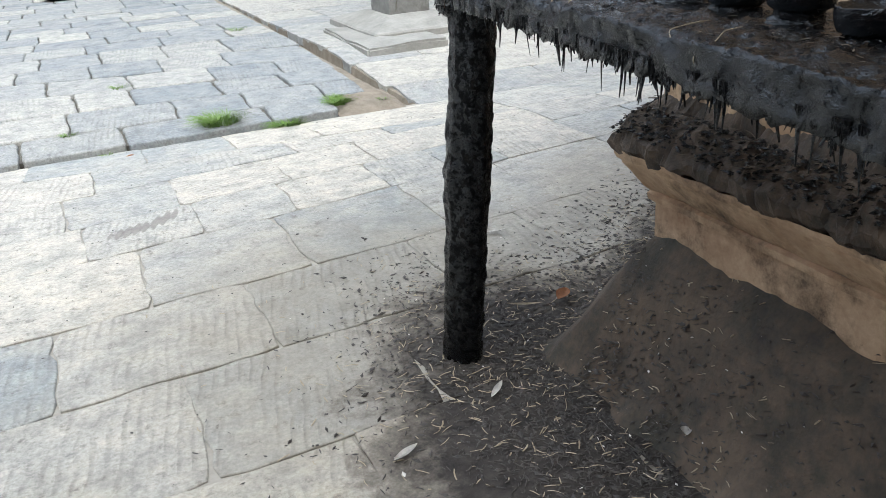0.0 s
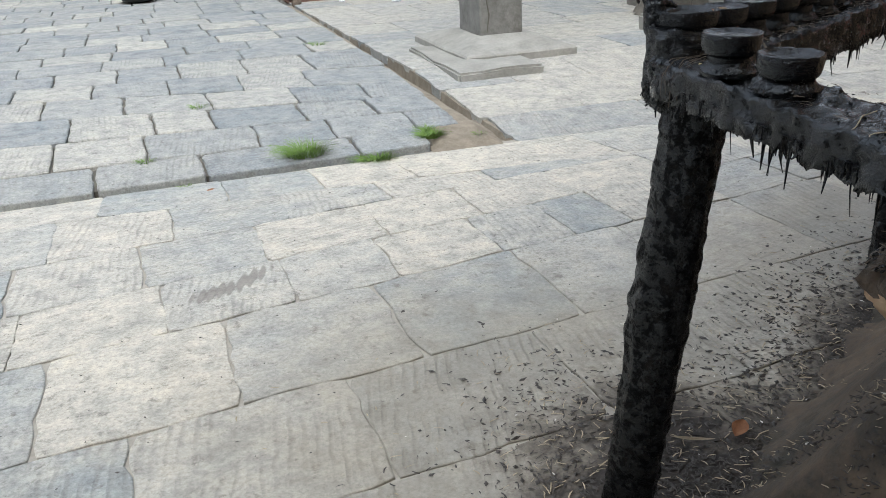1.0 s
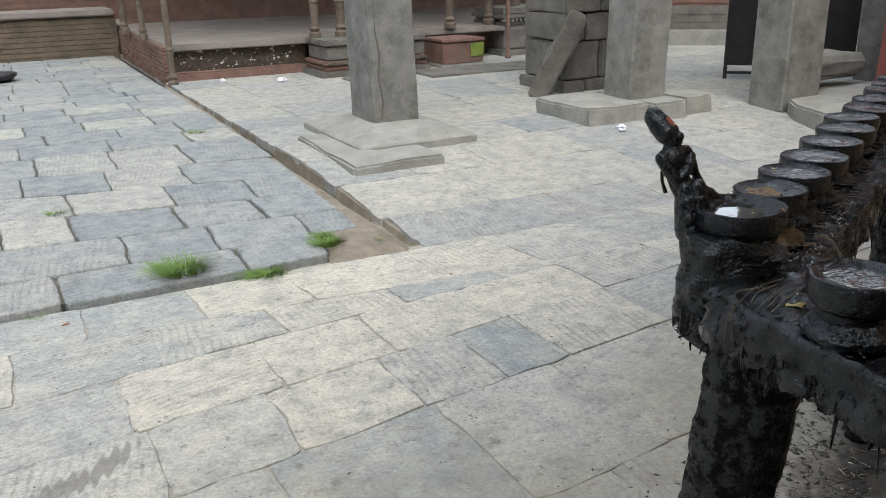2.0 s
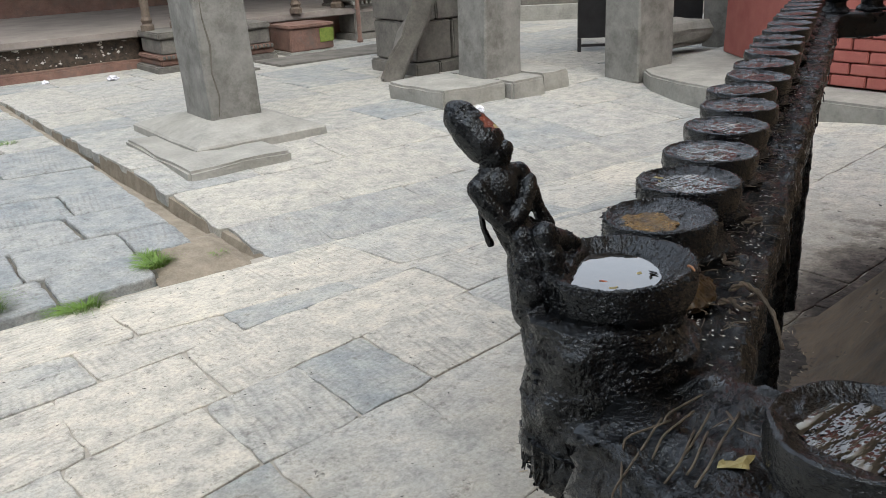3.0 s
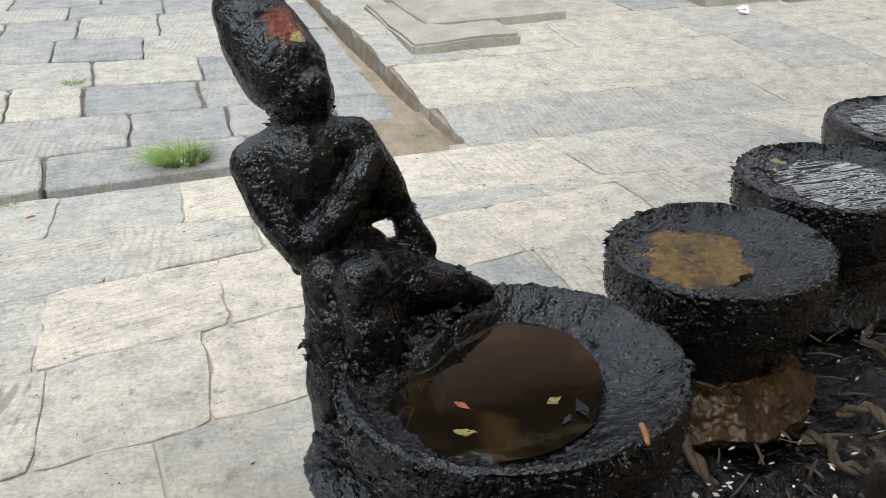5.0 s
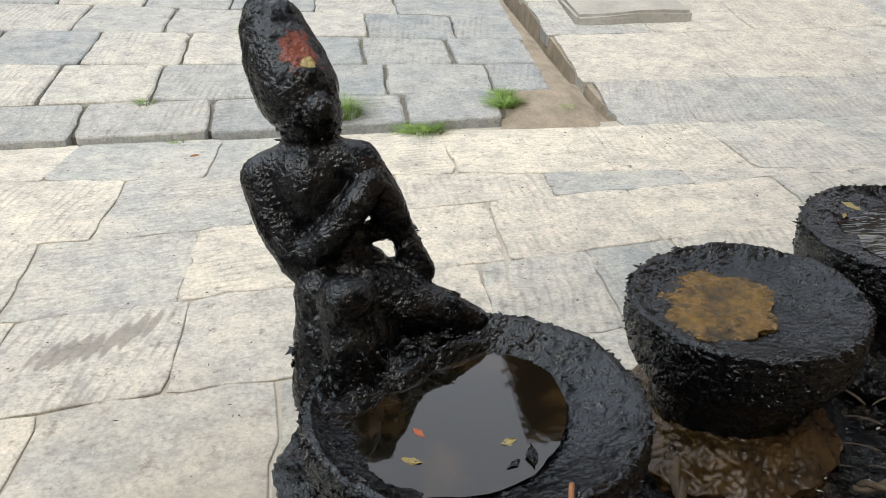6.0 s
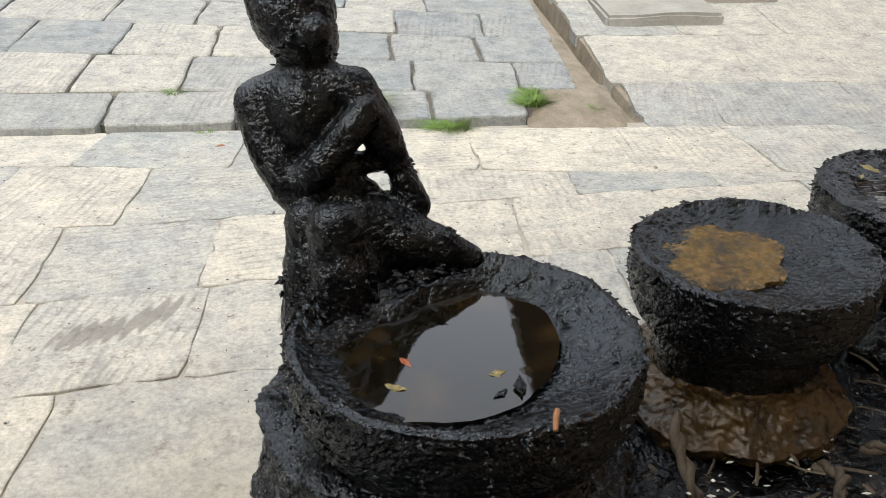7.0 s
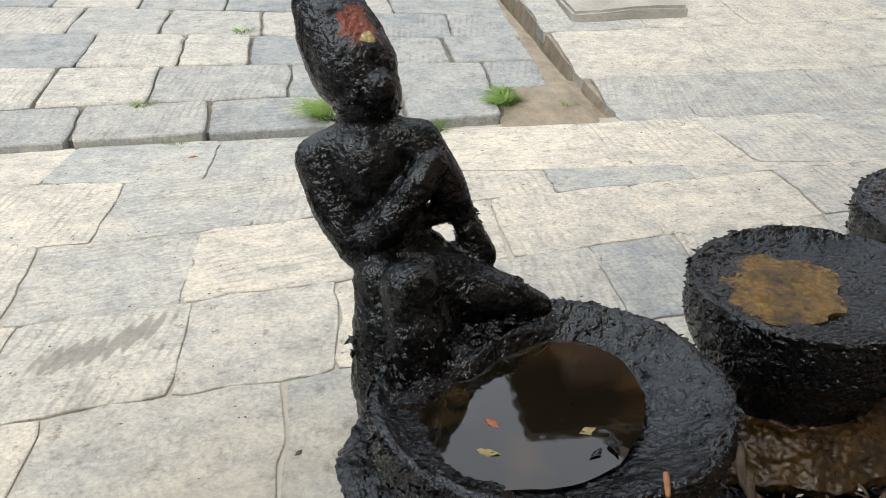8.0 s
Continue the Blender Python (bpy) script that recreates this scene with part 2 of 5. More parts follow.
M_gunk = oily("oil_caked_soot", 85.0, 0.06, (0.010, 0.008, 0.006), 0.55, 0.0006)
# the deck's pale tint and full ash specks also stand in for wet shine
M_deck = oily("littered_lamp_soot", 70.0, 0.09, (0.17, 0.14, 0.105), 0.58, 0.0011, 1.0)
M_gunk_dry = oily("dry_oil_crust", 50.0, 0.14, (0.020, 0.017, 0.014), 0.48, 0.0009)
M_dish = oily("oiled_black_dish", 120.0, 0.07, (0.003, 0.003, 0.0034), 0.58, 0.0003)
M_foot_amber = plain("amber_crusted_foot", (0.005, 0.004, 0.003), (0.085, 0.048, 0.013), 70.0, 0.32, 0.002, 0.6, 4.0, 0, (0.006, 0.005, 0.005))


def liquid(name, tint):
    m, t, b = nodes_of(name)
    p = position(t)
    b.inputs["Base Color"].default_value = (*tint, 1)
    n = noise_tex(t, p, 70.0, 4)
    t.links.new(mixc(t, ramp(t, n, [(0.50, (0, 0, 0)), (0.68, (1, 1, 1))]), tint, (0.035, 0.021, 0.008)), b.inputs["Base Color"])
    b.inputs["Roughness"].default_value = 0.03
    b.inputs["IOR"].default_value = 1.47
    b.inputs["Coat Weight"].default_value = 0.6
    b.inputs["Coat Roughness"].default_value = 0.02
    bump(t, b, noise_tex(t, p, 90.0, 2), 0.04, 0.002)
    return m


M_oil = liquid("pooled_lamp_oil", (0.006, 0.005, 0.003))


def film():
    """A thin skin of oil over soot, wrinkled, with grey-white sheen painted in as streaks."""
    m, t, b = nodes_of("wrinkled_oil_film")
    p = position(t)
    mp = t.nodes.new("ShaderNodeMapping")
    mp.inputs["Rotation"].default_value = (0, 0, 0.5)
    mp.inputs["Scale"].default_value = (1.0, 3.5, 1.0)
    t.links.new(p, mp.inputs["Vector"])
    streak, lump = noise_tex(t, mp.outputs[0], 36.0, 3, 0.5), noise_tex(t, p, 75.0, 3, 0.5)
    # the palest stop is sky sheen put into the base colour
    t.links.new(ramp(t, streak, [(0.45, (0.005, 0.005, 0.005)), (0.58, (0.03, 0.026, 0.018)), (0.70, (0.20, 0.20, 0.18))]), b.inputs["Base Color"])
    b.inputs["Roughness"].default_value = 0.05
    b.inputs["Specular IOR Level"].default_value = 0.7
    bump(t, b, calc(t, 'ADD', streak, calc(t, 'MULTIPLY', lump, 0.5)), 1.0, 0.0030)
    return m


M_film = film()
M_oil_amber = plain("amber_oil_residue", (0.006, 0.005, 0.004), (0.30, 0.17, 0.035), 110.0, 0.26, 0.004, 0.9, 4.0, 0, (0.012, 0.009, 0.005))
M_straw = plain("dry_straw", (0.22, 0.17, 0.10), (0.46, 0.40, 0.29), 40.0, 0.8, 0.001)
M_wick = plain("charred_cotton_wick", (0.02, 0.016, 0.011), (0.13, 0.10, 0.07), 120.0, 0.8, 0.001)
M_char = plain("charred_litter", (0.012, 0.011, 0.010), (0.07, 0.06, 0.05), 40.0, 0.6, 0.002)
M_flake = plain("pale_flakes", (0.45, 0.43, 0.38), (0.75, 0.73, 0.68), 50.0, 0.6, 0.001)
M_leaf = plain("dead_leaf", (0.22, 0.09, 0.04), (0.42, 0.20, 0.09), 40.0, 0.7, 0.001)
M_grass = plain("fresh_grass", (0.06, 0.13, 0.02), (0.17, 0.28, 0.05), 30.0, 0.6, 0.001)
M_plastic = plain("litter_plastic", (0.5, 0.5, 0.55), (0.8, 0.8, 0.85), 30.0, 0.3, 0.001)
M_scrap = plain("red_scrap", (0.28, 0.06, 0.02), (0.45, 0.13, 0.05), 80.0, 0.5, 0.001)
M_yellow = plain("yellow_residue", (0.14, 0.11, 0.03), (0.40, 0.33, 0.14), 80.0, 0.5, 0.001)


# ---- mesh helpers ----
def obj(name, bm, material, parent=None, label="", smooth=False):
    me = bpy.data.meshes.new(name)
    bm.normal_update()
    bm.to_mesh(me)
    bm.free()
    if smooth:
        me.shade_smooth()
    for mt in material if isinstance(material, (list, tuple)) else [material]:
        me.materials.append(mt)
    ob = new(name, me)
    if parent:
        ob.parent = parent
        ob.matrix_parent_inverse = parent.matrix_world.inverted()
    if label:
        ob["label"] = label
    return ob


def part(name, bm, material, parent, label="", smooth=False):
    return obj(name, bm, material, parent, label, smooth)


def empty(name, x=0.0, y=0.0, z=0.0, rz=0.0):
    ob = new(name)
    ob.empty_display_size = 0.05
    ob.matrix_basis = pose(x, y, z, 0, 0, rz)
    bpy.context.view_layer.update()
    return ob


def box_bm(x0, y0, z0, x1, y1, z1, bevel=0.01, cuts=0, rough=0.0, seed=0.0, bm=None):
    """A box with softened edges; rough: how far its skin wanders from true."""
    b = bmesh.new()
    bmesh.ops.create_cube(b, size=1.0)
    for v in b.verts:
        v.co = Vector((x0 + (v.co.x + 0.5) * (x1 - x0), y0 + (v.co.y + 0.5) * (y1 - y0), z0 + (v.co.z + 0.5) * (z1 - z0)))
    if bevel:
        bmesh.ops.bevel(b, geom=b.edges[:], offset=bevel, segments=2, affect='EDGES')
    if cuts:
        bmesh.ops.subdivide_edges(b, edges=[e for e in b.edges if e.calc_length() > bevel * 3], cuts=cuts, use_grid_fill=True)
    if rough:
        for v in b.verts:
            v.co += rough * noise.noise_vector(v.co * 6 + Vector((seed, seed * 2, 0)))
    if bm is None:
        return b
    me = bpy.data.meshes.new("tmp")
    b.to_mesh(me)
    b.free()
    bm.from_mesh(me)
    bpy.data.meshes.remove(me)
    return bm


def lathe(profile, seg, centre=(0, 0, 0), wobble=0.0, seed=0.0, freq=60.0, bm=None, lean=(0, 0)):
    """A turned body from (radius, height) pairs, its skin roughened by wobble metres."""
    bm = bm or bmesh.new()
    c = Vector(centre)
    rings = []
    for r, h in profile:
        ring = []
        for i in range(seg):
            a = 2 * math.pi * i / seg
            p = Vector((r * math.cos(a), r * math.sin(a), h))
            p += wobble * noise.noise_vector(p * freq + Vector((seed, seed, seed))) * (1.0 if r > 0.0005 else 0.0)
            ring.append(bm.verts.new(p + c + Vector((lean[0] * h, lean[1] * h, 0))))
        rings.append(ring)
    for a, b in zip(rings, rings[1:]):
        for i in range(seg):
            j = (i + 1) % seg
            bm.faces.new((a[i], a[j], b[j], b[i]))
    bm.faces.new(rings[0][::-1])
    bm.faces.new(rings[-1])
    return bm


def tube(path, radii, seg=8, bm=None, wobble=0.0, seed=0.0, flat=1.0):
    """A round body along a path."""
    bm = bm or bmesh.new()
    pts = [Vector(p) for p in path]
    rings = []
    for i, p in enumerate(pts):
        d = (pts[min(i + 1, len(pts) - 1)] - pts[max(i - 1, 0)]).normalized()
        side = d.cross(Vector((0.13, 0.27, 0.95)))
        if side.length < 1e-4:
            side = d.cross(Vector((1, 0, 0)))
        side.normalize()
        up = side.cross(d)
        r = radii[i] if isinstance(radii, (list, tuple)) else radii
        ring = []
        for k in range(seg):
            a = 2 * math.pi * k / seg
            q = p + r * (math.cos(a) * side + flat * math.sin(a) * up)
            q += wobble * noise.noise_vector(q * 40 + Vector((seed, 0, seed)))
            ring.append(bm.verts.new(q))
        rings.append(ring)
    for a, b in zip(rings, rings[1:]):
        for k in range(seg):
            j = (k + 1) % seg
            bm.faces.new((a[k], a[j], b[j], b[k]))
    bm.faces.new(rings[0][::-1])
    bm.faces.new(rings[-1])
    return bm


def prism(outline, z0, z1, bm=None):
    bm = bm or bmesh.new()
    lo = [bm.verts.new((x, y, z0)) for x, y in outline]
    hi = [bm.verts.new((x, y, z1)) for x, y in outline]
    n = len(outline)
    for i in range(n):
        bm.faces.new((lo[i], lo[(i + 1) % n], hi[(i + 1) % n], hi[i]))
    bm.faces.new(lo[::-1])
    bm.faces.new(hi)
    return bm


def interp(x, table):
    if x <= table[0][0]:
        return table[0][1]
    for (a, p), (b, q) in zip(table, table[1:]):
        if x <= b:
            return p + (q - p) * (x - a) / (b - a)
    return table[-1][1]


def crumbs(spots, seed, lo, hi, flat):
    """Small broken lumps, each a squashed, uneven solid."""
    rng = random.Random(seed)
    bm = bmesh.new()
    for x, y, z in spots:
        r = rng.uniform(lo, hi)
        a = rng.uniform(0, 6.28)
        ca, sa = math.cos(a), math.sin(a)
        long, wide, high = r * rng.uniform(1, 2.2), r * rng.uniform(0.5, 1), r * rng.uniform(0.3, 0.8) * flat
        vs = []
        for (i, j, k) in ((1, 0, 0), (-1, 0, 0), (0, 1, 0), (0, -1, 0), (0, 0, 1), (0, 0, -1)):
            px, py, pz = i * long * rng.uniform(0.7, 1.2), j * wide * rng.uniform(0.7, 1.2), k * high * rng.uniform(0.7, 1.3)
            vs.append(bm.verts.new((x + px * ca - py * sa, y + px * sa + py * ca, z + pz)))
        for t in ((0, 2, 4), (2, 1, 4), (1, 3, 4), (3, 0, 4), (2, 0, 5), (1, 2, 5), (3, 1, 5), (0, 3, 5)):
            bm.faces.new([vs[q] for q in t])
    return bm


# ---- ground levels ----
LOW = [(-2.6, 0.04), (-2.2, 0.036), (-1.3, 0.006), (-0.85, -0.006), (-0.4, -0.05), (0.0, -0.095)]
SIDE = [(-1.0, -0.03), (-0.06, -0.088), (0.5, -0.05), (1.5, 0.018), (3.0, 0.012), (5.0, 0.0)]
COURT = [(-0.1, -0.062), (0.05, -0.052), (0.3, -0.016), (0.8, 0.0), (1.2, 0.014), (3.0, 0.02), (9.0, 0.0)]


def level(x, y):
    """Height of the walking surface: a front apron that falls to a shallow valley, the raised court, and the side walk."""
    if y > -0.15 and x < 0.4:
        return interp(y, COURT)
    low, side = interp(y, LOW), interp(y, SIDE)
    if y > -0.2:
        return side
    return low


# ---- ground sheet ----
def sheet():
    xs = [-80, -40, -20, -12] + [-9 + 0.5 * i for i in range(40)] + [12, 16, 24, 45, 90]
    ys = [-80, -40, -20, -10] + [-7 + 0.5 * i for i in range(44)] + [16, 20, 30, 50, 120]
    bm = bmesh.new()
    grid = [[bm.verts.new((x, y, -0.16)) for x in xs] for y in ys]
    for j in range(len(ys) - 1):
        for i in range(len(xs) - 1):
            bm.faces.new((grid[j][i], grid[j][i + 1], grid[j + 1][i + 1], grid[j + 1][i]))
    return bm


tagged(obj("ground", sheet(), M_soil), "packed brown earth under the stone paving", "ground", kind="structure")


def bed(x0, x1, y0, y1, drop, nx, ny, at=level):
    """The bedding in which flags lie: a skin just under their tops, with skirts down into the earth."""
    bm = bmesh.new()
    grid = [[bm.verts.new((x0 + (x1 - x0) * i / nx, y0 + (y1 - y0) * j / ny, 0)) for i in range(nx + 1)] for j in range(ny + 1)]
    for row in grid:
        for v in row:
            v.co.z = at(v.co.x, v.co.y) - drop
    for j in range(ny):
        for i in range(nx):
            bm.faces.new((grid[j][i], grid[j][i + 1], grid[j + 1][i + 1], grid[j + 1][i]))
    edge = [e for e in bm.edges if e.is_boundary]
    got = bmesh.ops.extrude_edge_only(bm, edges=edge)
    for v in [g for g in got["geom"] if isinstance(g, bmesh.types.BMVert)]:
        v.co.z = -0.17
    return bm


pavement_court = tagged(obj("pavement_court", bed(-9.0, 0.23, -0.02, 9.2, 0.016, 30, 60, lambda x, y: interp(y, COURT)), M_mortar),
                        "dirt-jointed bed of the raised flagstone court", "pavement", kind="structure")
pavement_front = tagged(obj("pavement_front", bed(-9.0, 9.0, -7.0, -0.045, 0.005, 40, 60, lambda x, y: interp(y, LOW)), M_mortar_light),
                        "pale mortared bed of the front paving", "pavement", kind="structure")
pavement_side = tagged(obj("pavement_side", bed(0.50, 14.0, -0.045, 9.0, 0.005, 40, 50, lambda x, y: interp(y, SIDE)), M_mortar_light),
                       "pale mortared bed of the walk beside the drain", "pavement", kind="structure")


# ---- flags ----
def flag_points(corners, gap, rng, wander, at, proud):
    """Outline of a flag with uneven, slightly worn edges, and its top height."""
    c = [Vector((x, y)) for x, y in corners]
    mid = sum(c, Vector((0, 0))) / 4
    pts = []
    for i in range(4):
        a, b = c[i], c[(i + 1) % 4]
        d = (b - a)
        n = Vector((-d.y, d.x)).normalized()
        if (mid - a).dot(n) < 0:
            n = -n
        steps = 8
        for k in range(steps):
            s = k / steps
            p = a + d * s + n * (gap + wander * (rng.random() - 0.35))
            if k == 0:
                p = a + (mid - a).normalized() * (gap * 1.5 + wander * (0.5 + rng.random()))
            w = noise.noise_vector(Vector((p.x * 5, p.y * 5, 3.0))) * 1.5 + noise.noise_vector(Vector((p.x * 19, p.y * 19, 7.0))) * 0.9
            pts.append(p + Vector((w.x, w.y)) * wander)
    return mid, pts


def flag_into(bm, centre, origin, pts, at, proud, tilt, arris):
    """A flag round centre, in coordinates about origin: a flat top, a worn arris and upright sides."""
    def top(p, inset):
        q = p + (centre - p) * inset
        d = q - centre
        return (q.x - origin.x, q.y - origin.y, at(q.x, q.y) + proud + tilt[0] * d.x + tilt[1] * d.y - origin.z)
    inner, rim, low = [bm.verts.new(top(p, arris[0])) for p in pts], [], []
    for p in pts:
        x, y, z = top(p, 0.0)
        rim.append(bm.verts.new((x, y, z - arris[1])))
        low.append(bm.verts.new((x, y, z - 0.06)))
    n = len(pts)
    bm.faces.new(inner)
    for i in range(n):
        j = (i + 1) % n
        bm.faces.new((inner[j], inner[i], rim[i], rim[j]))
        bm.faces.new((rim[j], rim[i], low[i], low[j]))


def ccw(pts):
    area = sum(a.x * b.y - b.x * a.y for a, b in zip(pts, pts[1:] + pts[:1]))
    return pts if area > 0 else pts[::-1]


def lay(parent, material, far_material, rows, at, near, gap, wander, height, seed, arris, skip=None):
    """Lays courses of flags; those inside the near stretch are pieces of their own, the rest one joined piece."""
    rng = random.Random(seed)
    rest = bmesh.new()
    single = 0
    for (l0, s0), (l1, s1), joints in rows:
        for xa, xb in zip(joints, joints[1:]):
            corners = [(xa + rng.uniform(-.008, .008), l0 + s0 * (xa + 1.6)), (xb, l0 + s0 * (xb + 1.6)), (xb + rng.uniform(-.008, .008), l1 + s1 * (xb + 1.6)), (xa, l1 + s1 * (xa + 1.6))]
            mid = Vector((sum(c[0] for c in corners) / 4, sum(c[1] for c in corners) / 4))
            if skip and skip(mid.x, mid.y):
                continue
            _, pts = flag_points(corners, gap, rng, wander, at, 0)
            pts = ccw(pts)
            tilt = (rng.uniform(-1, 1) * height * 1.2, rng.uniform(-1, 1) * height * 1.2)
            proud = rng.uniform(0, height)
            if near(mid.x, mid.y) and single < 290:
                origin = Vector((mid.x, mid.y, at(mid.x, mid.y)))
                bm = bmesh.new()
                flag_into(bm, mid, origin, pts, at, proud, tilt, arris)
                ob = obj("flagstone", bm, material)
                ob.location = origin
                ob.parent = parent
                single += 1
            else:
                flag_into(rest, mid, Vector((0, 0, 0)), pts, at, proud, tilt, arris)
    if len(rest.verts):
        tagged(obj("flagstones", rest, far_material, parent), kind="stuff")
    else:
        rest.free()


def joints(rng, x0, x1, given=(), short=0.38, long=0.55):
    out = sorted(given)
    if not out:
        out = [x0 + rng.uniform(0, short)]
    while out[0] > x0:
        out.insert(0, out[0] - rng.uniform(short, long))
    while out[-1] < x1:
        out.append(out[-1] + rng.uniform(short, long))
    return out


# ---- drain and soil patch ----
DRAIN_LEFT = [(-0.2, 0.215), (0.9, 0.225), (1.7, 0.25), (3.0, 0.27), (6.0, 0.31)]
DRAIN_RIGHT = [(-0.2, 0.458), (0.55, 0.405), (1.5, 0.38), (3.0, 0.36), (6.0, 0.37)]


def drain_mesh():
    """A shallow open channel: a silted floor, and a cut stone cheek on the walk's side."""
    bm = bmesh.new()
    ys = [-0.2 + 0.2 * i for i in range(29)]
    rows = []
    for y in ys:
        l, r = interp(y, DRAIN_LEFT), interp(y, DRAIN_RIGHT)
        w = 0.008 * noise.noise(Vector((0, y * 3, 1)))
        c = interp(y, COURT) if y > -0.05 else interp(y, LOW)
        s = interp(y, SIDE)
        prof = [(l - 0.01, c - 0.015), (l + 0.04, c - 0.02 + 2 * w), (r - 0.085 + w, c - 0.035 + w), (r - 0.055, -0.12 - w), (r - 0.012 + w, -0.12), (r + w, s - 0.012), (r + 0.05, s - 0.012)]
        rows.append([bm.verts.new((x, y, z)) for x, z in prof])
    for a, b in zip(rows, rows[1:]):
        for i in range(len(a) - 1):
            bm.faces.new((a[i], a[i + 1], b[i + 1], b[i]))
    return bm


tagged(obj("drain_channel", drain_mesh(), M_soil), "open stone drain channel with a silted brown floor", "drain", kind="structure")


def patch(name, x0, x1, y0, y1, z, amp, mat, seed):
    bm = bmesh.new()
    nx, ny = 26, 22
    grid = []
    for j in range(ny + 1):
        row = []
        for i in range(nx + 1):
            x, y = x0 + (x1 - x0) * i / nx, y0 + (y1 - y0) * j / ny
            e = min(i, nx - i, j, ny - j) / 5.0
            h = z(x, y) + amp * noise.noise(Vector((x * 18, y * 18, seed))) + (0 if e >= 1 else -0.03 * (1 - e))
            row.append(bm.verts.new((x, y, h)))
        grid.append(row)
    for j in range(ny):
        for i in range(nx):
            bm.faces.new((grid[j][i], grid[j][i + 1], grid[j + 1][i + 1], grid[j + 1][i]))
    return obj(name, bm, mat, smooth=True)


tagged(patch("soil_patch", -0.01, 0.37, -0.14, 0.30, lambda x, y: interp(y, [(-0.14, -0.070), (-0.02, -0.052), (0.15, -0.038), (0.3, -0.03)]), 0.006, M_soil, 2.0), "bare brown soil patch where flags are missing", "soil", kind="structure")


def tuft(name, x, y, z, n, reach, height, seed, label):
    rng = random.Random(seed)
    bm = bmesh.new()
    for _ in range(n):
        a = rng.uniform(0, 6.283)
        r0 = reach * 0.35 * math.sqrt(rng.random())
        px, py = r0 * math.cos(a) * 1.6, r0 * math.sin(a)
        b = a + rng.uniform(-0.7, 0.7)
        h, out = height * rng.uniform(0.4, 1), reach * rng.uniform(0.2, 0.8)
        w = rng.uniform(0.0012, 0.0025)
        sx, sy = -math.sin(b) * w, math.cos(b) * w
        last = None
        for k in range(4):
            s = k / 3
            cx, cy, cz = px + math.cos(b) * out * s * s, py + math.sin(b) * out * s * s, h * (s - 0.35 * s * s * s) - 0.004
            ww = 1 - 0.85 * s
            pair = (bm.verts.new((cx + sx * ww, cy + sy * ww, cz)), bm.verts.new((cx - sx * ww, cy - sy * ww, cz + 0.0006)))
            if last:
                bm.faces.new((last[0], last[1], pair[1], pair[0]))
            last = pair
    ob = obj(name, bm, M_grass)
    ob.location = (x, y, z)
    return tagged(ob, label, "grass", kind="stuff")


# ---- pillars and far buildings ----
def pillar(x, y, hx, hy, z0, z1, lean, seed, label, cleft=False):
    base = empty("stone_pillar", x, y, z0)
    bm = bmesh.new()
    rings = []
    n = 14
    for k in range(n + 1):
        s = k / n
        z = (z1 - z0) * s
        ring = []
        c = 0.012
        for (ax, ay) in ((-1, -1), (1, -1), (1, 1), (-1, 1)):
            for (cx, cy) in (((0, 1), (1, 0)) if ax * ay > 0 else ((1, 0), (0, 1))):
                px, py = ax * (hx - c * cx), ay * (hy - c * cy)
                p = Vector((px, py, z))
                p += 0.006 * noise.noise_vector(p * 4 + Vector((seed, 0, 0)))
                ring.append(bm.verts.new((p.x + lean[0] * z, p.y + lean[1] * z, z)))
        rings.append(ring)
    for a, b in zip(rings, rings[1:]):
        for i in range(8):
            bm.faces.new((a[i], a[(i + 1) % 8], b[(i + 1) % 8], b[i]))
    bm.faces.new(rings[0][::-1])
    bm.faces.new(rings[-1])
    bmesh.ops.recalc_face_normals(bm, faces=bm.faces[:])
    shaft = part("shaft", bm, M_stone, base)
    shaft.matrix_parent_inverse = Matrix()
    if cleft:
        cb = tube([(-hx * 0.72, -hy - 0.001, 0.04), (-hx * 0.62, -hy - 0.002, 0.16), (-hx * 0.78, -hy - 0.001, 0.3), (-hx * 0.70, -hy - 0.001, 0.46), (-hx * 0.86, -hy + 0.002, 0.62), (-hx * 0.9, -hy, 1.0)], [0.003, 0.006, 0.005, 0.007, 0.006, 0.004], 6)
        cr = part("crack", cb, M_mortar, shaft, "dark crack with a flaking lip")
        cr.matrix_parent_inverse = Matrix()
    return tagged(base, label, "pillar", group="stone pillars of the court")


pillar(1.157, 1.92, 0.162, 0.205, 0.115, 3.2, (-0.03, 0.0), 1.0, "square grey stone pillar with a cracked edge", True)


def stepped_base(x0, y0, x1, y1, z0, z1, z2, hx, hy, cx, cy):
    """A square footing: a low upright edge, then slopes up to the shaft."""
    bm = bmesh.new()
    def ring(xa, ya, xb, yb, z):
        return [bm.verts.new((xa, ya, z)), bm.verts.new((xb, ya, z)), bm.verts.new((xb, yb, z)), bm.verts.new((xa, yb, z))]
    rs = [ring(x0, y0, x1, y1, z0), ring(x0, y0, x1, y1, z1), ring(x0 + .012, y0 + .012, x1 - .012, y1 - .012, z1 + .012), ring(cx - hx, cy - hy, cx + hx, cy + hy, z2)]
    for a, b in zip(rs, rs[1:]):
        for i in range(4):
            bm.faces.new((a[i], a[(i + 1) % 4], b[(i + 1) % 4], b[i]))
    bm.faces.new(rs[0][::-1])
    bm.faces.new(rs[-1])
    bmesh.ops.subdivide_edges(bm, edges=bm.edges[:], cuts=4, use_grid_fill=True)
    for v in bm.verts:
        v.co += 0.008 * noise.noise_vector(v.co * 7)
    return bm


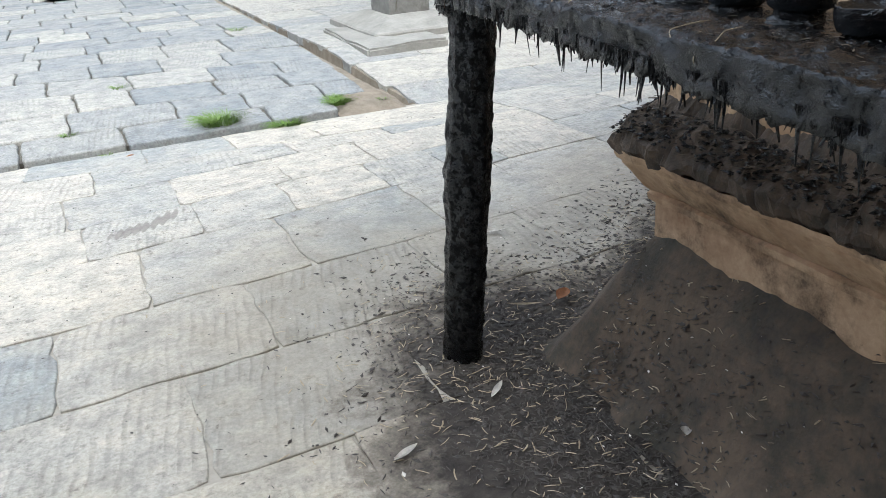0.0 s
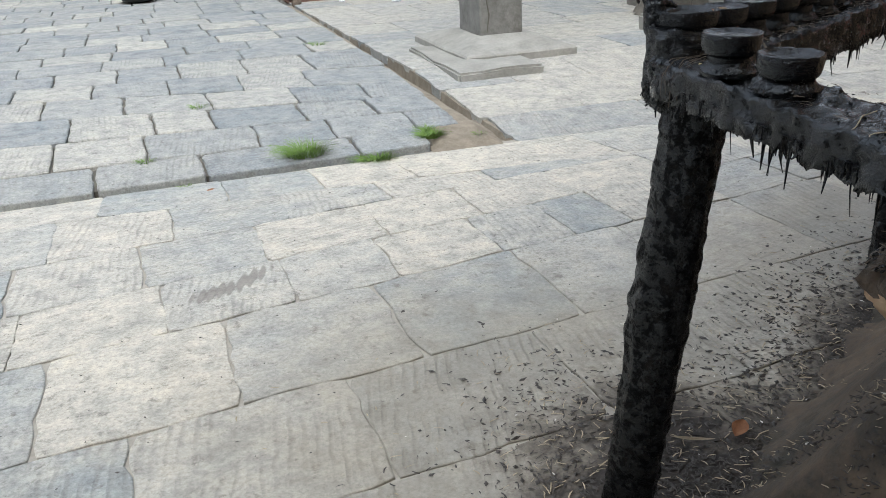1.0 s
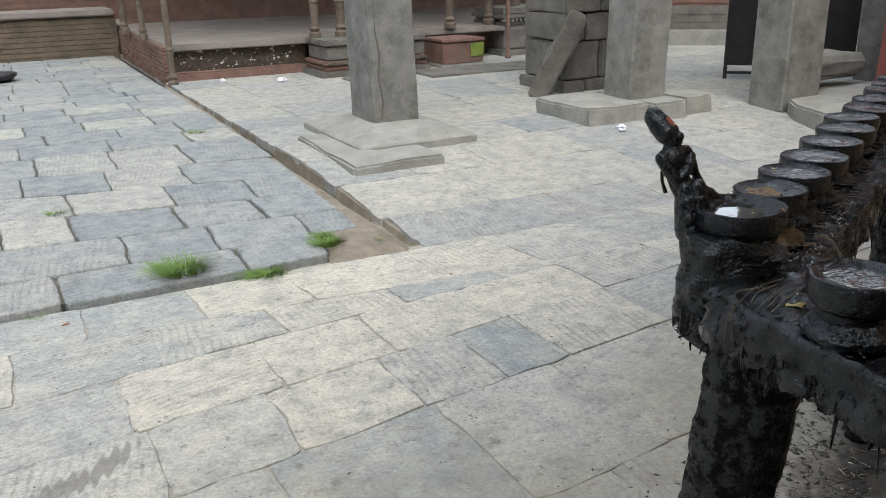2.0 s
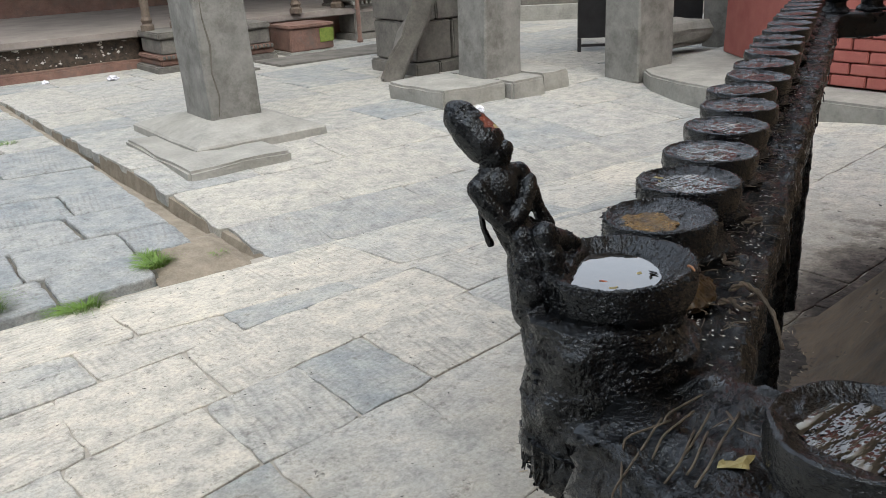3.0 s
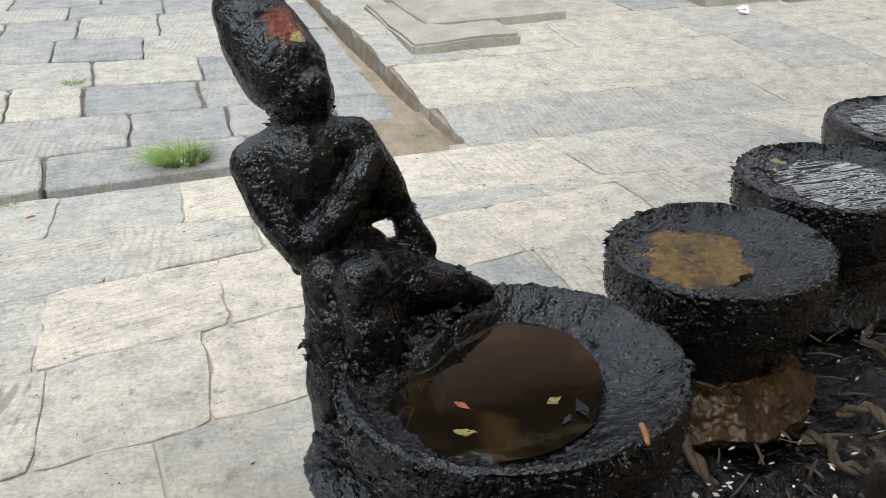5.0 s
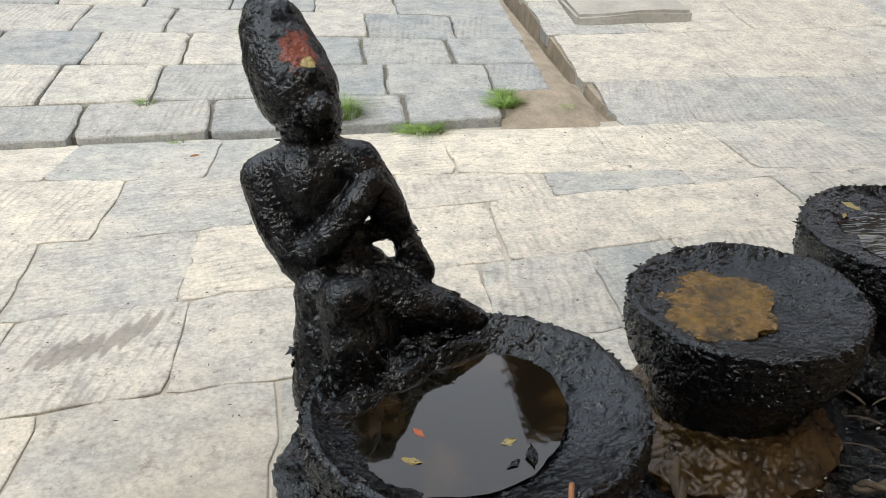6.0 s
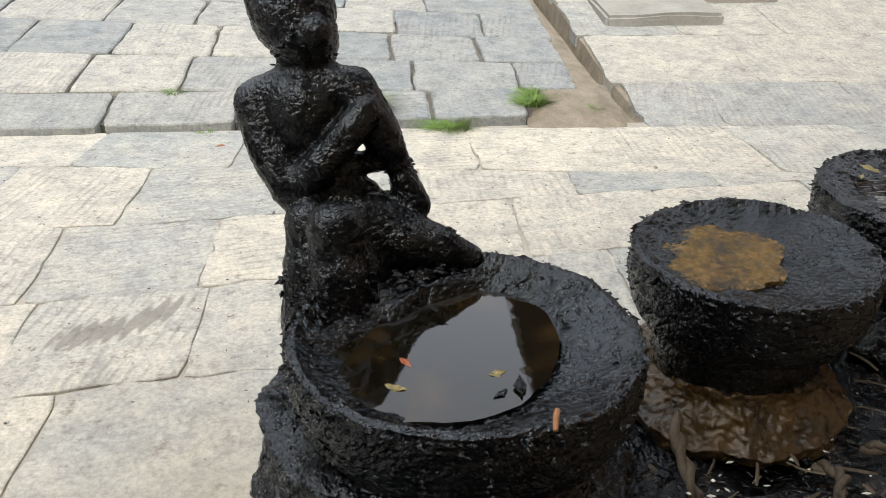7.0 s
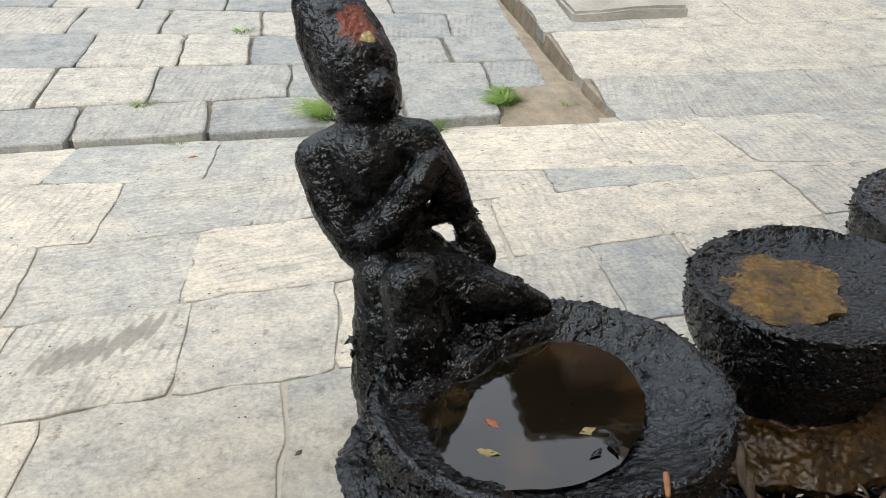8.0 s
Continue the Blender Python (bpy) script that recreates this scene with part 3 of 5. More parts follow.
tagged(obj("pillar_footing", stepped_base(0.74, 1.37, 1.57, 2.44, -0.03, 0.055, 0.135, 0.20, 0.245, 1.157, 1.92), M_stone2), "sloped square stone footing under a pillar", "footing")
tagged(obj("footing_slab", box_bm(0.56, 1.02, -0.06, 1.15, 2.05, 0.045, 0.014, 3, 0.022, 4.0), M_stone2), "rough broken stone slab beside the pillar footing", "stone slab")


def slab_platform():
    base = empty("low_platform", 3.0, 1.55, 0)
    for k, (xa, xb, ya, yb, zz) in enumerate(((2.47, 3.02, 1.36, 2.02, 0.135), (3.03, 3.33, 1.29, 2.05, 0.13), (3.34, 3.63, 1.35, 2.1, 0.14))):
        part("platform_stone", box_bm(xa, ya, -0.02, xb, yb, zz, 0.015, 3, 0.02, k * 3.0), M_stone2, base)
    return tagged(base, "low platform of three worn stone blocks under a leaning pillar", "platform")


slab_platform()
pillar(3.145, 1.69, 0.17, 0.16, 0.13, 3.2, (0.035, 0.01), 5.0, "leaning grey stone pillar standing on a low platform")
pillar(4.28, 1.25, 0.20, 0.17, 0.0, 3.2, (0.0, 0.0), 9.0, "thick grey stone pillar beside a curved step")
pillar(3.75, 2.35, 0.10, 0.12, 0.0, 3.2, (0.0, 0.0), 12.0, "narrow dark stone post behind a leaning pillar")
pillar(6.02, 1.66, 0.17, 0.17, 0.0, 3.2, (0.0, 0.0), 15.0, "grey stone pillar further back by a wrapped bench")


def block_pier():
    """A square pier of large coursed blocks with open joints."""
    base = empty("block_pier", 3.55, 3.02, 0)
    rng = random.Random(4)
    z = 0.0
    k = 0
    while z < 3.2:
        h = (0.12, 0.33, 0.24, 0.18, 0.22, 0.27)[k % 6]
        d = 0.03 if z == 0 else 0.0
        cut = 3.55 + (0.05 if k % 2 else -0.12)
        for xa, xb in ((3.21 - d, cut - 0.004), (cut + 0.004, 3.91 + d)):
            part("pier_block", box_bm(xa + rng.uniform(0, .012), 2.70 - d + rng.uniform(0, .012), z, xb - rng.uniform(0, .012), 3.34 + d, z + h - 0.01, 0.012, 2, 0.012, k + xa), M_block, base)
        z += h
        k += 1
    return tagged(base, "square pier of large grey coursed stone blocks", "pier")


block_pier()


def leaning_slab():
    bm = box_bm(-0.08, -0.10, 0.0, 0.08, 0.10, 0.80, 0.02, 3, 0.03, 2.0)
    ob = obj("leaning_stone", bm, M_block)
    ob.matrix_basis = pose(2.93, 2.72, -0.02, 0, 27, -30)
    return tagged(ob, "broken mossy stone slab leaning against a block pier", "stone slab")


leaning_slab()


def temple_terrace():
    """A raised terrace with a brick side, a recessed sooty front and a moulded projecting corner."""
    base = empty("temple_terrace", 1.5, 7.0, 0)
    part("deck", box_bm(0.40, 5.60, 0.30, 7.5, 10.5, 0.37, 0.01, 2, 0.008), M_floorterr, base, "worn plaster terrace floor")
    part("front_wall", box_bm(0.44, 5.70, -0.05, 1.9, 5.95, 0.298, 0.01, 3, 0.012), M_sooty, base, "sooty recessed front wall with white drips")
    part("front_base", box_bm(0.42, 5.60, -0.05, 1.9, 5.698, 0.09, 0.02, 3, 0.015), M_brick, base)
    part("core", box_bm(0.46, 5.96, -0.05, 7.4, 10.4, 0.296, 0.01), M_brick, base)
    for k, (za, zb, out) in enumerate(((-0.05, 0.06, 0.0), (0.062, 0.12, 0.05), (0.122, 0.16, 0.03), (0.162, 0.31, 0.09), (0.312, 0.372, 0.06))):
        part("moulding", box_bm(1.80 + out, 4.94 + out, za, 3.05 - out * 0.3, 5.595, zb, 0.012, 3, 0.008, k * 1.7), M_brick if k in (1, 2) else M_block, base)
    for k in range(26):
        part("dentil", box_bm(1.87 + 0.045 * k, 4.955, 0.124, 1.895 + 0.045 * k, 4.985, 0.158, 0.004), M_block, base)
    rd = random.Random(6)
    tagged(part("wax_spatter", crumbs([(rd.uniform(0.5, 1.78), 5.697, rd.uniform(0.1, 0.3)) for _ in range(70)], 15, 0.006, 0.018, 1.2), M_flake, base, "white drips of wax"), kind="stuff")
    rng = random.Random(2)
    for j in range(9):
        ya = 5.62
        while ya < 8.6:
            l = rng.uniform(0.16, 0.24)
            part("brick", box_bm(0.352 + rng.uniform(0, .01), ya, -0.02 + 0.042 * j, 0.45, min(ya + l - 0.008, 8.7), 0.018 + 0.042 * j, 0.006), M_brick, base)
            ya += l
    return tagged(base, "raised temple terrace of brick with a moulded stone corner", "terrace")


temple_terrace()


def carved_post(x, y, z0, h, w, label, seed):
    base = empty("timber_post", x, y, z0)
    prof = [(w * 0.9, 0), (w * 0.9, 0.05), (w * 0.62, 0.07), (w * 0.8, 0.10), (w * 0.55, 0.13), (w * 0.6, 0.35), (w * 0.75, 0.37), (w * 0.55, 0.40), (w * 0.55, h * 0.6), (w * 0.7, h * 0.62), (w * 0.5, h)]
    bm = lathe(prof, 8, (0, 0, 0), 0.004, seed, 9.0)
    p = part("shaft", bm, M_wood, base)
    p.matrix_parent_inverse = Matrix()
    return tagged(base, label, "post", group="carved timber posts of the temple")


for k, (x, y, w, z0) in enumerate(((0.40, 5.45, 0.06, -0.02), (0.33, 6.5, 0.055, 0.37), (0.30, 7.6, 0.055, 0.37), (1.92, 5.42, 0.075, 0.372), (2.22, 5.42, 0.085, 0.372), (3.65, 5.6, 0.08, 0.372), (4.3, 5.8, 0.09, 0.372), (4.75, 5.9, 0.09, 0.372))):
    carved_post(x, y, z0, 2.6, w, "carved weathered timber post standing on the temple terrace", k)


def coursed_wall(name, x0, y0, x1, y1, z0, z1, thick, mat, mat2, label, course, length, seed, setting=True):
    """A thick wall with proud brick courses over its face."""
    base = empty(name, x0, y0, z0)
    d = Vector((x1 - x0, y1 - y0))
    L = d.length
    ang = math.degrees(math.atan2(d.y, d.x))
    base.matrix_basis = pose(x0, y0, z0, 0, 0, ang)
    core = obj("core", box_bm(0, 0.012, 0, L, thick, z1 - z0, 0.006), mat2, None)
    core.parent = base
    rng = random.Random(seed)
    bm = bmesh.new()
    z = 0.0
    while z + course < z1 - z0:
        x = -rng.uniform(0, length * 0.5)
        while x < L:
            l = length * rng.uniform(0.8, 1.2)
            a, b = max(x, 0), min(x + l - 0.008, L)
            if b - a > 0.03:
                o = rng.uniform(-0.003, 0.004)
                vs = [bm.verts.new(p) for p in ((a, o, z), (b, o, z), (b, o, z + course - 0.008), (a, o, z + course - 0.008), (a, 0.02, z), (b, 0.02, z), (b, 0.02, z + course - 0.008), (a, 0.02, z + course - 0.008))]
                for q in ((0, 1, 2, 3), (3, 2, 6, 7), (0, 3, 7, 4), (1, 5, 6, 2), (0, 4, 5, 1)):
                    bm.faces.new([vs[i] for i in q])
            x += l
        z += course
    ob = obj("brickwork", bm, mat)
    ob.parent = base
    ob["kind"] = "stuff"
    return tagged(base, label, "wall", kind="structure")


coursed_wall("wall_back_plinth", -9.0, 8.85, 0.35, 8.75, -0.02, 0.52, 0.6, M_mossbrick, M_mossbrick, "mossy dark brick plinth wall across the court", 0.065, 0.24, 1)
tagged(obj("plinth_coping", box_bm(-9.0, 8.70, 0.522, 0.34, 9.5, 0.60, 0.015, 3, 0.008), M_floorterr), "worn stone coping on a brick plinth", "coping", kind="structure")
coursed_wall("wall_back", -9.0, 10.2, 0.35, 10.1, 0.60, 3.4, 0.4, M_brick, M_brick, "faded pink brick wall above the plinth", 0.07, 0.24, 2)
coursed_wall("wall_temple", 0.5, 9.3, 7.5, 8.9, 0.37, 3.6, 0.5, M_brick, M_brick, "red brick temple wall behind carved posts", 0.07, 0.24, 3)
coursed_wall("wall_far", 7.4, 8.9, 14.0, 6.5, -0.05, 3.8, 0.5, M_brick, M_brick, "red brick wall at the far side of the court", 0.07, 0.24, 5)
coursed_wall("wall_side_temple", 5.95, 6.55, 9.6, 3.25, -0.05, 3.4, 0.4, M_brick, M_brick, "dark red brick wall of a second temple", 0.07, 0.24, 6)
coursed_wall("wall_side_plinth", 5.80, 6.40, 9.45, 3.10, 0.19, 0.48, 0.19, M_block, M_block, "moulded grey stone plinth of a second temple", 0.095, 0.5, 7)
coursed_wall("wall_side_step", 5.66, 6.24, 9.3, 2.95, -0.05, 0.19, 0.19, M_stone2, M_stone2, "low worn stone step before a second temple", 0.12, 0.6, 8)


def red_building():
    base = empty("red_building", 4.6, -1.5, 0)
    out = [(4.30, -6.0), (4.33, -0.22), (5.25, 1.08), (9.0, 1.2), (9.0, -6.0)]
    bm = bmesh.new()
    lo = [bm.verts.new((x - 0.05 if i < 3 else x, y + 0.05 if 0 < i < 4 else y, 0.1)) for i, (x, y) in enumerate(out)]
    hi = [bm.verts.new((x, y, 3.4)) for x, y in out]
    for i in range(5):
        bm.faces.new((lo[i], lo[(i + 1) % 5], hi[(i + 1) % 5], hi[i]))
    bm.faces.new(hi)
    bmesh.ops.recalc_face_normals(bm, faces=bm.faces[:])
    part("wall", bm, M_red, base)
    k = 0
    for j in range(14):
        d = Vector((0.03, 5.78)).normalized()
        y = -4.0
        while y < -0.3:
            l = 0.23
            part("brick", box_bm(4.243 + 0.014 * j / 14, y + (0.11 if j % 2 else 0), 0.105 + 0.075 * j, 4.31, y + l - 0.01 + (0.11 if j % 2 else 0), 0.172 + 0.075 * j, 0.006), M_red, base)
            y += l
    return tagged(base, "red-painted brick building on a low stone step", "building")


red_building()


def curved_step():
    pts = [(3.86, -6.0), (3.84, -0.5), (3.79, 0.1), (3.86, 0.55), (3.98, 0.88), (4.12, 1.06), (4.4, 1.18), (6.5, 1.5), (9.2, 1.6), (9.2, -6.0)]
    bm = prism(pts, -0.1, 0.092)
    bmesh.ops.recalc_face_normals(bm, faces=bm.faces[:])
    bmesh.ops.bevel(bm, geom=[e for e in bm.edges if abs(e.verts[0].co.z - e.verts[1].co.z) < 1e-4 and e.verts[0].co.z > 0], offset=0.014, segments=2, affect='EDGES')
    return tagged(obj("step", bm, M_stone2), "low worn stone step with a rounded corner", "step", kind="structure")


curved_step()


def steel_screen(x, y, turn, half, label):
    base = empty("steel_screen", x, y, 0, turn)
    for nm, b in (("panel", box_bm(-half, -0.02, 0.14, half, 0.02, 1.9, 0.006)), ("leg", box_bm(-half, -0.025, 0, -half + 0.035, 0.025, 0.139, 0.004)), ("leg", box_bm(half - 0.035, -0.025, 0, half, 0.025, 0.139, 0.004)), ("rail", box_bm(-half + 0.036, -0.015, 0.06, half - 0.036, 0.015, 0.085, 0.003))):
        ob = obj(nm, b, M_blackpaint)
        ob.parent = base
    return tagged(base, label, "panel")


steel_screen(5.20, 2.36, -42, 0.31, "black-painted steel panel standing on two legs")
steel_screen(6.15, 2.25, -42, 0.16, "narrow black-painted steel panel beside a pillar")


def carved_plinth():
    """A carved stone plinth with a dentilled cornice, under a temple post."""
    base = empty("carved_plinth", 4.75, 5.95, 0)
    for za, zb, out in ((-0.02, 0.07, 0.06), (0.071, 0.36, 0.0), (0.361, 0.40, 0.03), (0.441, 0.49, 0.07), (0.491, 0.56, 0.04)):
        part("moulding", box_bm(4.40 - out, 5.60 - out, za, 5.10 + out, 6.30, zb, 0.01, 2, 0.006, za * 9), M_block, base)
    part("frieze", box_bm(4.40, 5.60, 0.401, 5.10, 6.30, 0.440, 0.004), M_block, base)
    for k in range(13):
        part("dentil", box_bm(4.36 + 0.058 * k, 5.545, 0.403, 4.39 + 0.058 * k, 5.598, 0.438, 0.003), M_stone2, base)
    return tagged(base, "carved grey stone plinth with a dentilled cornice", "plinth")


carved_plinth()


def pole(x, y, r, h, mat, label):
    ob = obj("pole", lathe([(r * 1.4, 0.0), (r * 1.4, 0.03), (r, 0.05), (r * 0.95, h * 0.5), (r * 0.9, h)], 12, (0, 0, 0), 0.002, 2.0, 8.0), mat, smooth=True)
    ob.location = (x, y, 0.0)
    return tagged(ob, label, "pole")


pole(4.30, 5.35, 0.025, 2.6, M_brick, "thin reddish-brown pole standing before a carved plinth")
pole(4.95, 1.55, 0.03, 2.6, M_wood, "dark timber pole behind a stone pillar")

def mossy_block():
    base = empty("brick_pedestal", 3.46, 5.2, 0)
    part("plinth", box_bm(3.19, 4.93, -0.01, 3.75, 5.45, 0.035, 0.01, 2, 0.008), M_stone2, base)
    part("body", box_bm(3.215, 4.96, 0.036, 3.73, 5.42, 0.27, 0.01, 3, 0.01), M_brick, base)
    part("cap", box_bm(3.20, 4.945, 0.271, 3.745, 5.435, 0.305, 0.008, 3, 0.008), M_brick, base)
    part("moss", box_bm(3.55, 4.954, 0.10, 3.734, 5.3, 0.262, 0.01, 3, 0.012), M_moss, base, "bright green moss")
    return tagged(base, "squat brown brick pedestal with a mossy corner", "pedestal")


mossy_block()
tagged(obj("ground_slab", box_bm(1.95, 4.32, -0.02, 2.55, 4.78, 0.022, 0.006, 3, 0.008), M_block), "dark flat stone slab on the paving", "stone slab")
tagged(obj("ground_slab", box_bm(2.75, 4.30, -0.02, 4.2, 4.88, 0.022, 0.006, 3, 0.008, 3.0), M_block), "dark flat stone slab before a brick pedestal", "stone slab")


def black_bowl():
    base = empty("black_bowl", -1.18, 6.70, 0.015)
    pr = [(0.10, 0.0), (0.17, 0.02), (0.21, 0.06), (0.215, 0.085), (0.20, 0.08), (0.16, 0.04), (0.05, 0.025), (0.002, 0.025)]
    p = part("bowl", lathe(pr, 36, (0, 0, 0), 0.004, 3, 12.0), M_blackpaint, base, smooth=True)
    p.matrix_parent_inverse = Matrix()
    return tagged(base, "shallow black metal bowl lying on the court", "bowl")


black_bowl()


def wrapped_bench():
    base = empty("wrapped_bundle", 5.3, 1.75, 0.0)
    part("bundle", tube([(4.75, 1.75, 0.2), (5.0, 1.7, 0.21), (5.3, 1.66, 0.22), (5.6, 1.62, 0.2)], [0.10, 0.12, 0.12, 0.09], 12, None, 0.03, 2.0), M_stone2, base)
    part("strap", tube([(5.05, 1.56, 0.08), (5.05, 1.575, 0.2), (5.06, 1.7, 0.335), (5.07, 1.84, 0.2)], 0.012, 6), M_blackpaint, base, "dark tie")
    part("support", box_bm(4.8, 1.6, 0.09, 5.6, 1.82, 0.13, 0.01), M_stone2, base)
    return tagged(base, "grey wrapped bundle tied with a dark strap", "bundle")


wrapped_bench()


# ---- shrine plinth inside the rack ----
def outset(poly, d):
    """A convex outline moved outwards by d."""
    n = len(poly)
    out = []
    for i in range(n):
        p, c, q = (Vector(poly[k % n]) for k in (i - 1, i, i + 1))
        e1, e2 = (c - p).normalized(), (q - c).normalized()
        n1, n2 = Vector((-e1.y, e1.x)), Vector((-e2.y, e2.x))
        m = (n1 + n2)
        m = m / max(m.length_squared / 2, 0.2)
        out.append(c + m * d)
    return out


SHRINE = [(-0.26, -4.60), (-0.26, -3.05), (1.25, -2.27), (2.2, -2.9), (2.2, -4.6)]


def band(profile, step, rough, freq, seed, close=True):
    """A moulding that follows the shrine's outline, roughened where it is worn."""
    bm = bmesh.new()
    rings = []
    for d, z in profile:
        o = outset(SHRINE, d)
        ring = []
        for i in range(len(o)):
            a, b = o[i], o[(i + 1) % len(o)]
            m = max(2, int((Vector(SHRINE[i]) - Vector(SHRINE[(i + 1) % 5])).length / step))
            for k in range(m):
                q = a.lerp(b, k / m)
                p = Vector((q.x, q.y, z))
                p += rough * (noise.noise_vector(p * freq + Vector((seed, 0, 0))) + 0.5 * noise.noise_vector(p * freq * 3))
                ring.append(bm.verts.new(p))
        rings.append(ring)
    for a, b in zip(rings, rings[1:]):
        n = len(a)
        for i in range(n):
            bm.faces.new((a[i], b[i], b[(i + 1) % n], a[(i + 1) % n]))
    if close:
        bm.faces.new(rings[-1])
    bmesh.ops.recalc_face_normals(bm, faces=bm.faces[:])
    return bm


def shrine():
    base = empty("shrine", 0.9, -3.5, 0)
    part("dado", band([(0.0, -0.05), (0.0, 0.12), (0.0, 0.25), (0.0, 0.36), (0.0, 0.432)], 0.04, 0.003, 9, 1, False), M_plaster, base, "stained ochre plaster dado")
    part("fillet", band([(0.0, 0.430), (0.014, 0.432), (0.016, 0.446), (0.006, 0.452)], 0.05, 0.002, 12, 2, False), M_plaster, base)
    part("cornice", band([(0.006, 0.450), (0.022, 0.462), (0.045, 0.492), (0.06, 0.512), (0.062, 0.520), (0.070, 0.522), (0.074, 0.530), (0.075, 0.540)], 0.02, 0.0045, 17, 3, False), M_plaster, base, "chipped ochre plaster cornice")
    part("soot_cap", band([(0.074, 0.538), (0.082, 0.548), (0.080, 0.566), (0.066, 0.584), (0.055, 0.594), (0.04, 0.604), (0.025, 0.614), (0.01, 0.622), (-0.01, 0.65)], 0.010, 0.013, 24, 4, False), M_sooty, base, "thick cap of oily soot and burnt straw")
    # unseen height of wall and eave, added to cut skylight on the rack
    part("upper_wall", band([(-0.004, 0.60), (-0.004, 0.8), (-0.004, 1.2), (-0.004, 2.6)], 0.05, 0.003, 8, 5), M_plaster, base, "ochre plaster wall")
    part("unseen_eave", band([(0.05, 2.60), (0.55, 2.62), (0.58, 2.70), (0.2, 2.95)], 0.2, 0.003, 8, 6), M_wood, base)
    return tagged(base, "ochre plastered shrine plinth blackened by lamp soot", "shrine")


shrine()


def apron():
    """The sloping, dirt-covered skirt at the foot of the shrine."""
    prof = [(0.02, 0.345), (-0.0, 0.35), (0.03, 0.315), (0.075, 0.22), (0.12, 0.12), (0.165, 0.05), (0.21, 0.02), (0.24, -0.03)]
    bm = bmesh.new()
    rings = []
    for d, z in prof[1:]:
        o = outset(SHRINE, d)
        a = [o[0].lerp(o[1], k / 70) for k in range(70)]
        b = []
        for k in range(90):
            s = k / 89
            q = o[1].lerp(o[2], s)
            b.append(q + Vector((-0.46, 0.887)) * (0.10 * d / 0.2) * min(1, s * 8 + 0.3))
        ring = []
        for q in a + b:
            p = Vector((q.x, q.y, z))
            p.z += 0.022 * noise.noise(p * 9) + 0.010 * noise.noise(p * 34)
            p += 0.006 * noise.noise_vector(p * 30)
            ring.append(bm.verts.new(p))
        rings.append(ring)
    for a, b in zip(rings, rings[1:]):
        for i in range(len(a) - 1):
            bm.faces.new((a[i], a[i + 1], b[i + 1], b[i]))
    bmesh.ops.recalc_face_normals(bm, faces=bm.faces[:])
    return tagged(obj("dirt_apron", bm, M_apron, smooth=True), "sloping skirt of oily dirt at the foot of a shrine", "dirt bank", kind="structure")


M_apron = plain("oily_dirt_bank", (0.014, 0.013, 0.011), (0.135, 0.10, 0.066), 6.0, 0.75, 0.010, 1.0, 8.0, 0, (0.018, 0.021, 0.014))
apron()

# ---- lamp rack ----
E1, E2, E3 = Vector((0.887, 0.462)), Vector((-0.115, -0.9934)), Vector((0.843, -0.537))
CORNER = Vector((-0.562, -2.829))
FAR_END = CORNER + E1 * 2.05


def ledge_bm(start, way, length, outer, inner, top, bottom, seed, rough=0.008, step=0.006):
    """A stout bar thickly caked with soot: a lumpy deck, ragged sides and an uneven underside."""
    side = Vector((-way.y, way.x))
    if outer < inner:
        side = side
    sec = []
    for k in range(15):
        sec.append((outer + (inner - outer) * k / 14, top))
    for k in range(1, 7):
        sec.append((inner, top + (bottom - top) * k / 7))
    for k in range(8):
        sec.append((inner + (outer - inner) * k / 7, bottom))
    for k in range(1, 7):
        sec.append((outer, bottom + (top - bottom) * k / 7))
    bm = bmesh.new()
    n = int(length / step)
    rings = []
    for i in range(n + 1):
        c = start + way * (length * i / n)
        ring = []
        for d, z in sec:
            p = Vector((c.x + side.x * d, c.y + side.y * d, z))
            w = rough * noise.noise_vector(p * 38 + Vector((seed, 0, 0))) + rough * 0.55 * noise.noise_vector(p * 120)
            if z <= bottom + 1e-6:
                w.z -= abs(noise.noise(p * 90)) * rough * 1.6
            ring.append(bm.verts.new(p + w))
        rings.append(ring)
    m = len(sec)
    for a, b in zip(rings, rings[1:]):
        for k in range(m):
            bm.faces.new((a[k], a[(k + 1) % m], b[(k + 1) % m], b[k]))
    bm.faces.new(rings[0])
    bm.faces.new(rings[-1][::-1])
    bmesh.ops.recalc_face_normals(bm, faces=bm.faces[:])
    return bm


def pebble(bm, cell, height, seed):
    """Sets a skin of soot grains on a body, each a low dome of its own."""
    bm.normal_update()
    moves = []
    for v in bm.verts:
        d = noise.voronoi(v.co / cell + Vector((seed, 0, seed)))[0]
        e = noise.voronoi(v.co / (cell * 0.5) + Vector((0, seed, 0)))[0]
        cover = 0.55 + 0.45 * noise.noise(v.co * 60 + Vector((seed, 0, 0)))
        moves.append(v.normal * height * cover * ((0.45 - d[0]) * 1.6 + (0.4 - e[0]) * 0.6))
    for v, m in zip(bm.verts, moves):
        v.co += m
    return bm


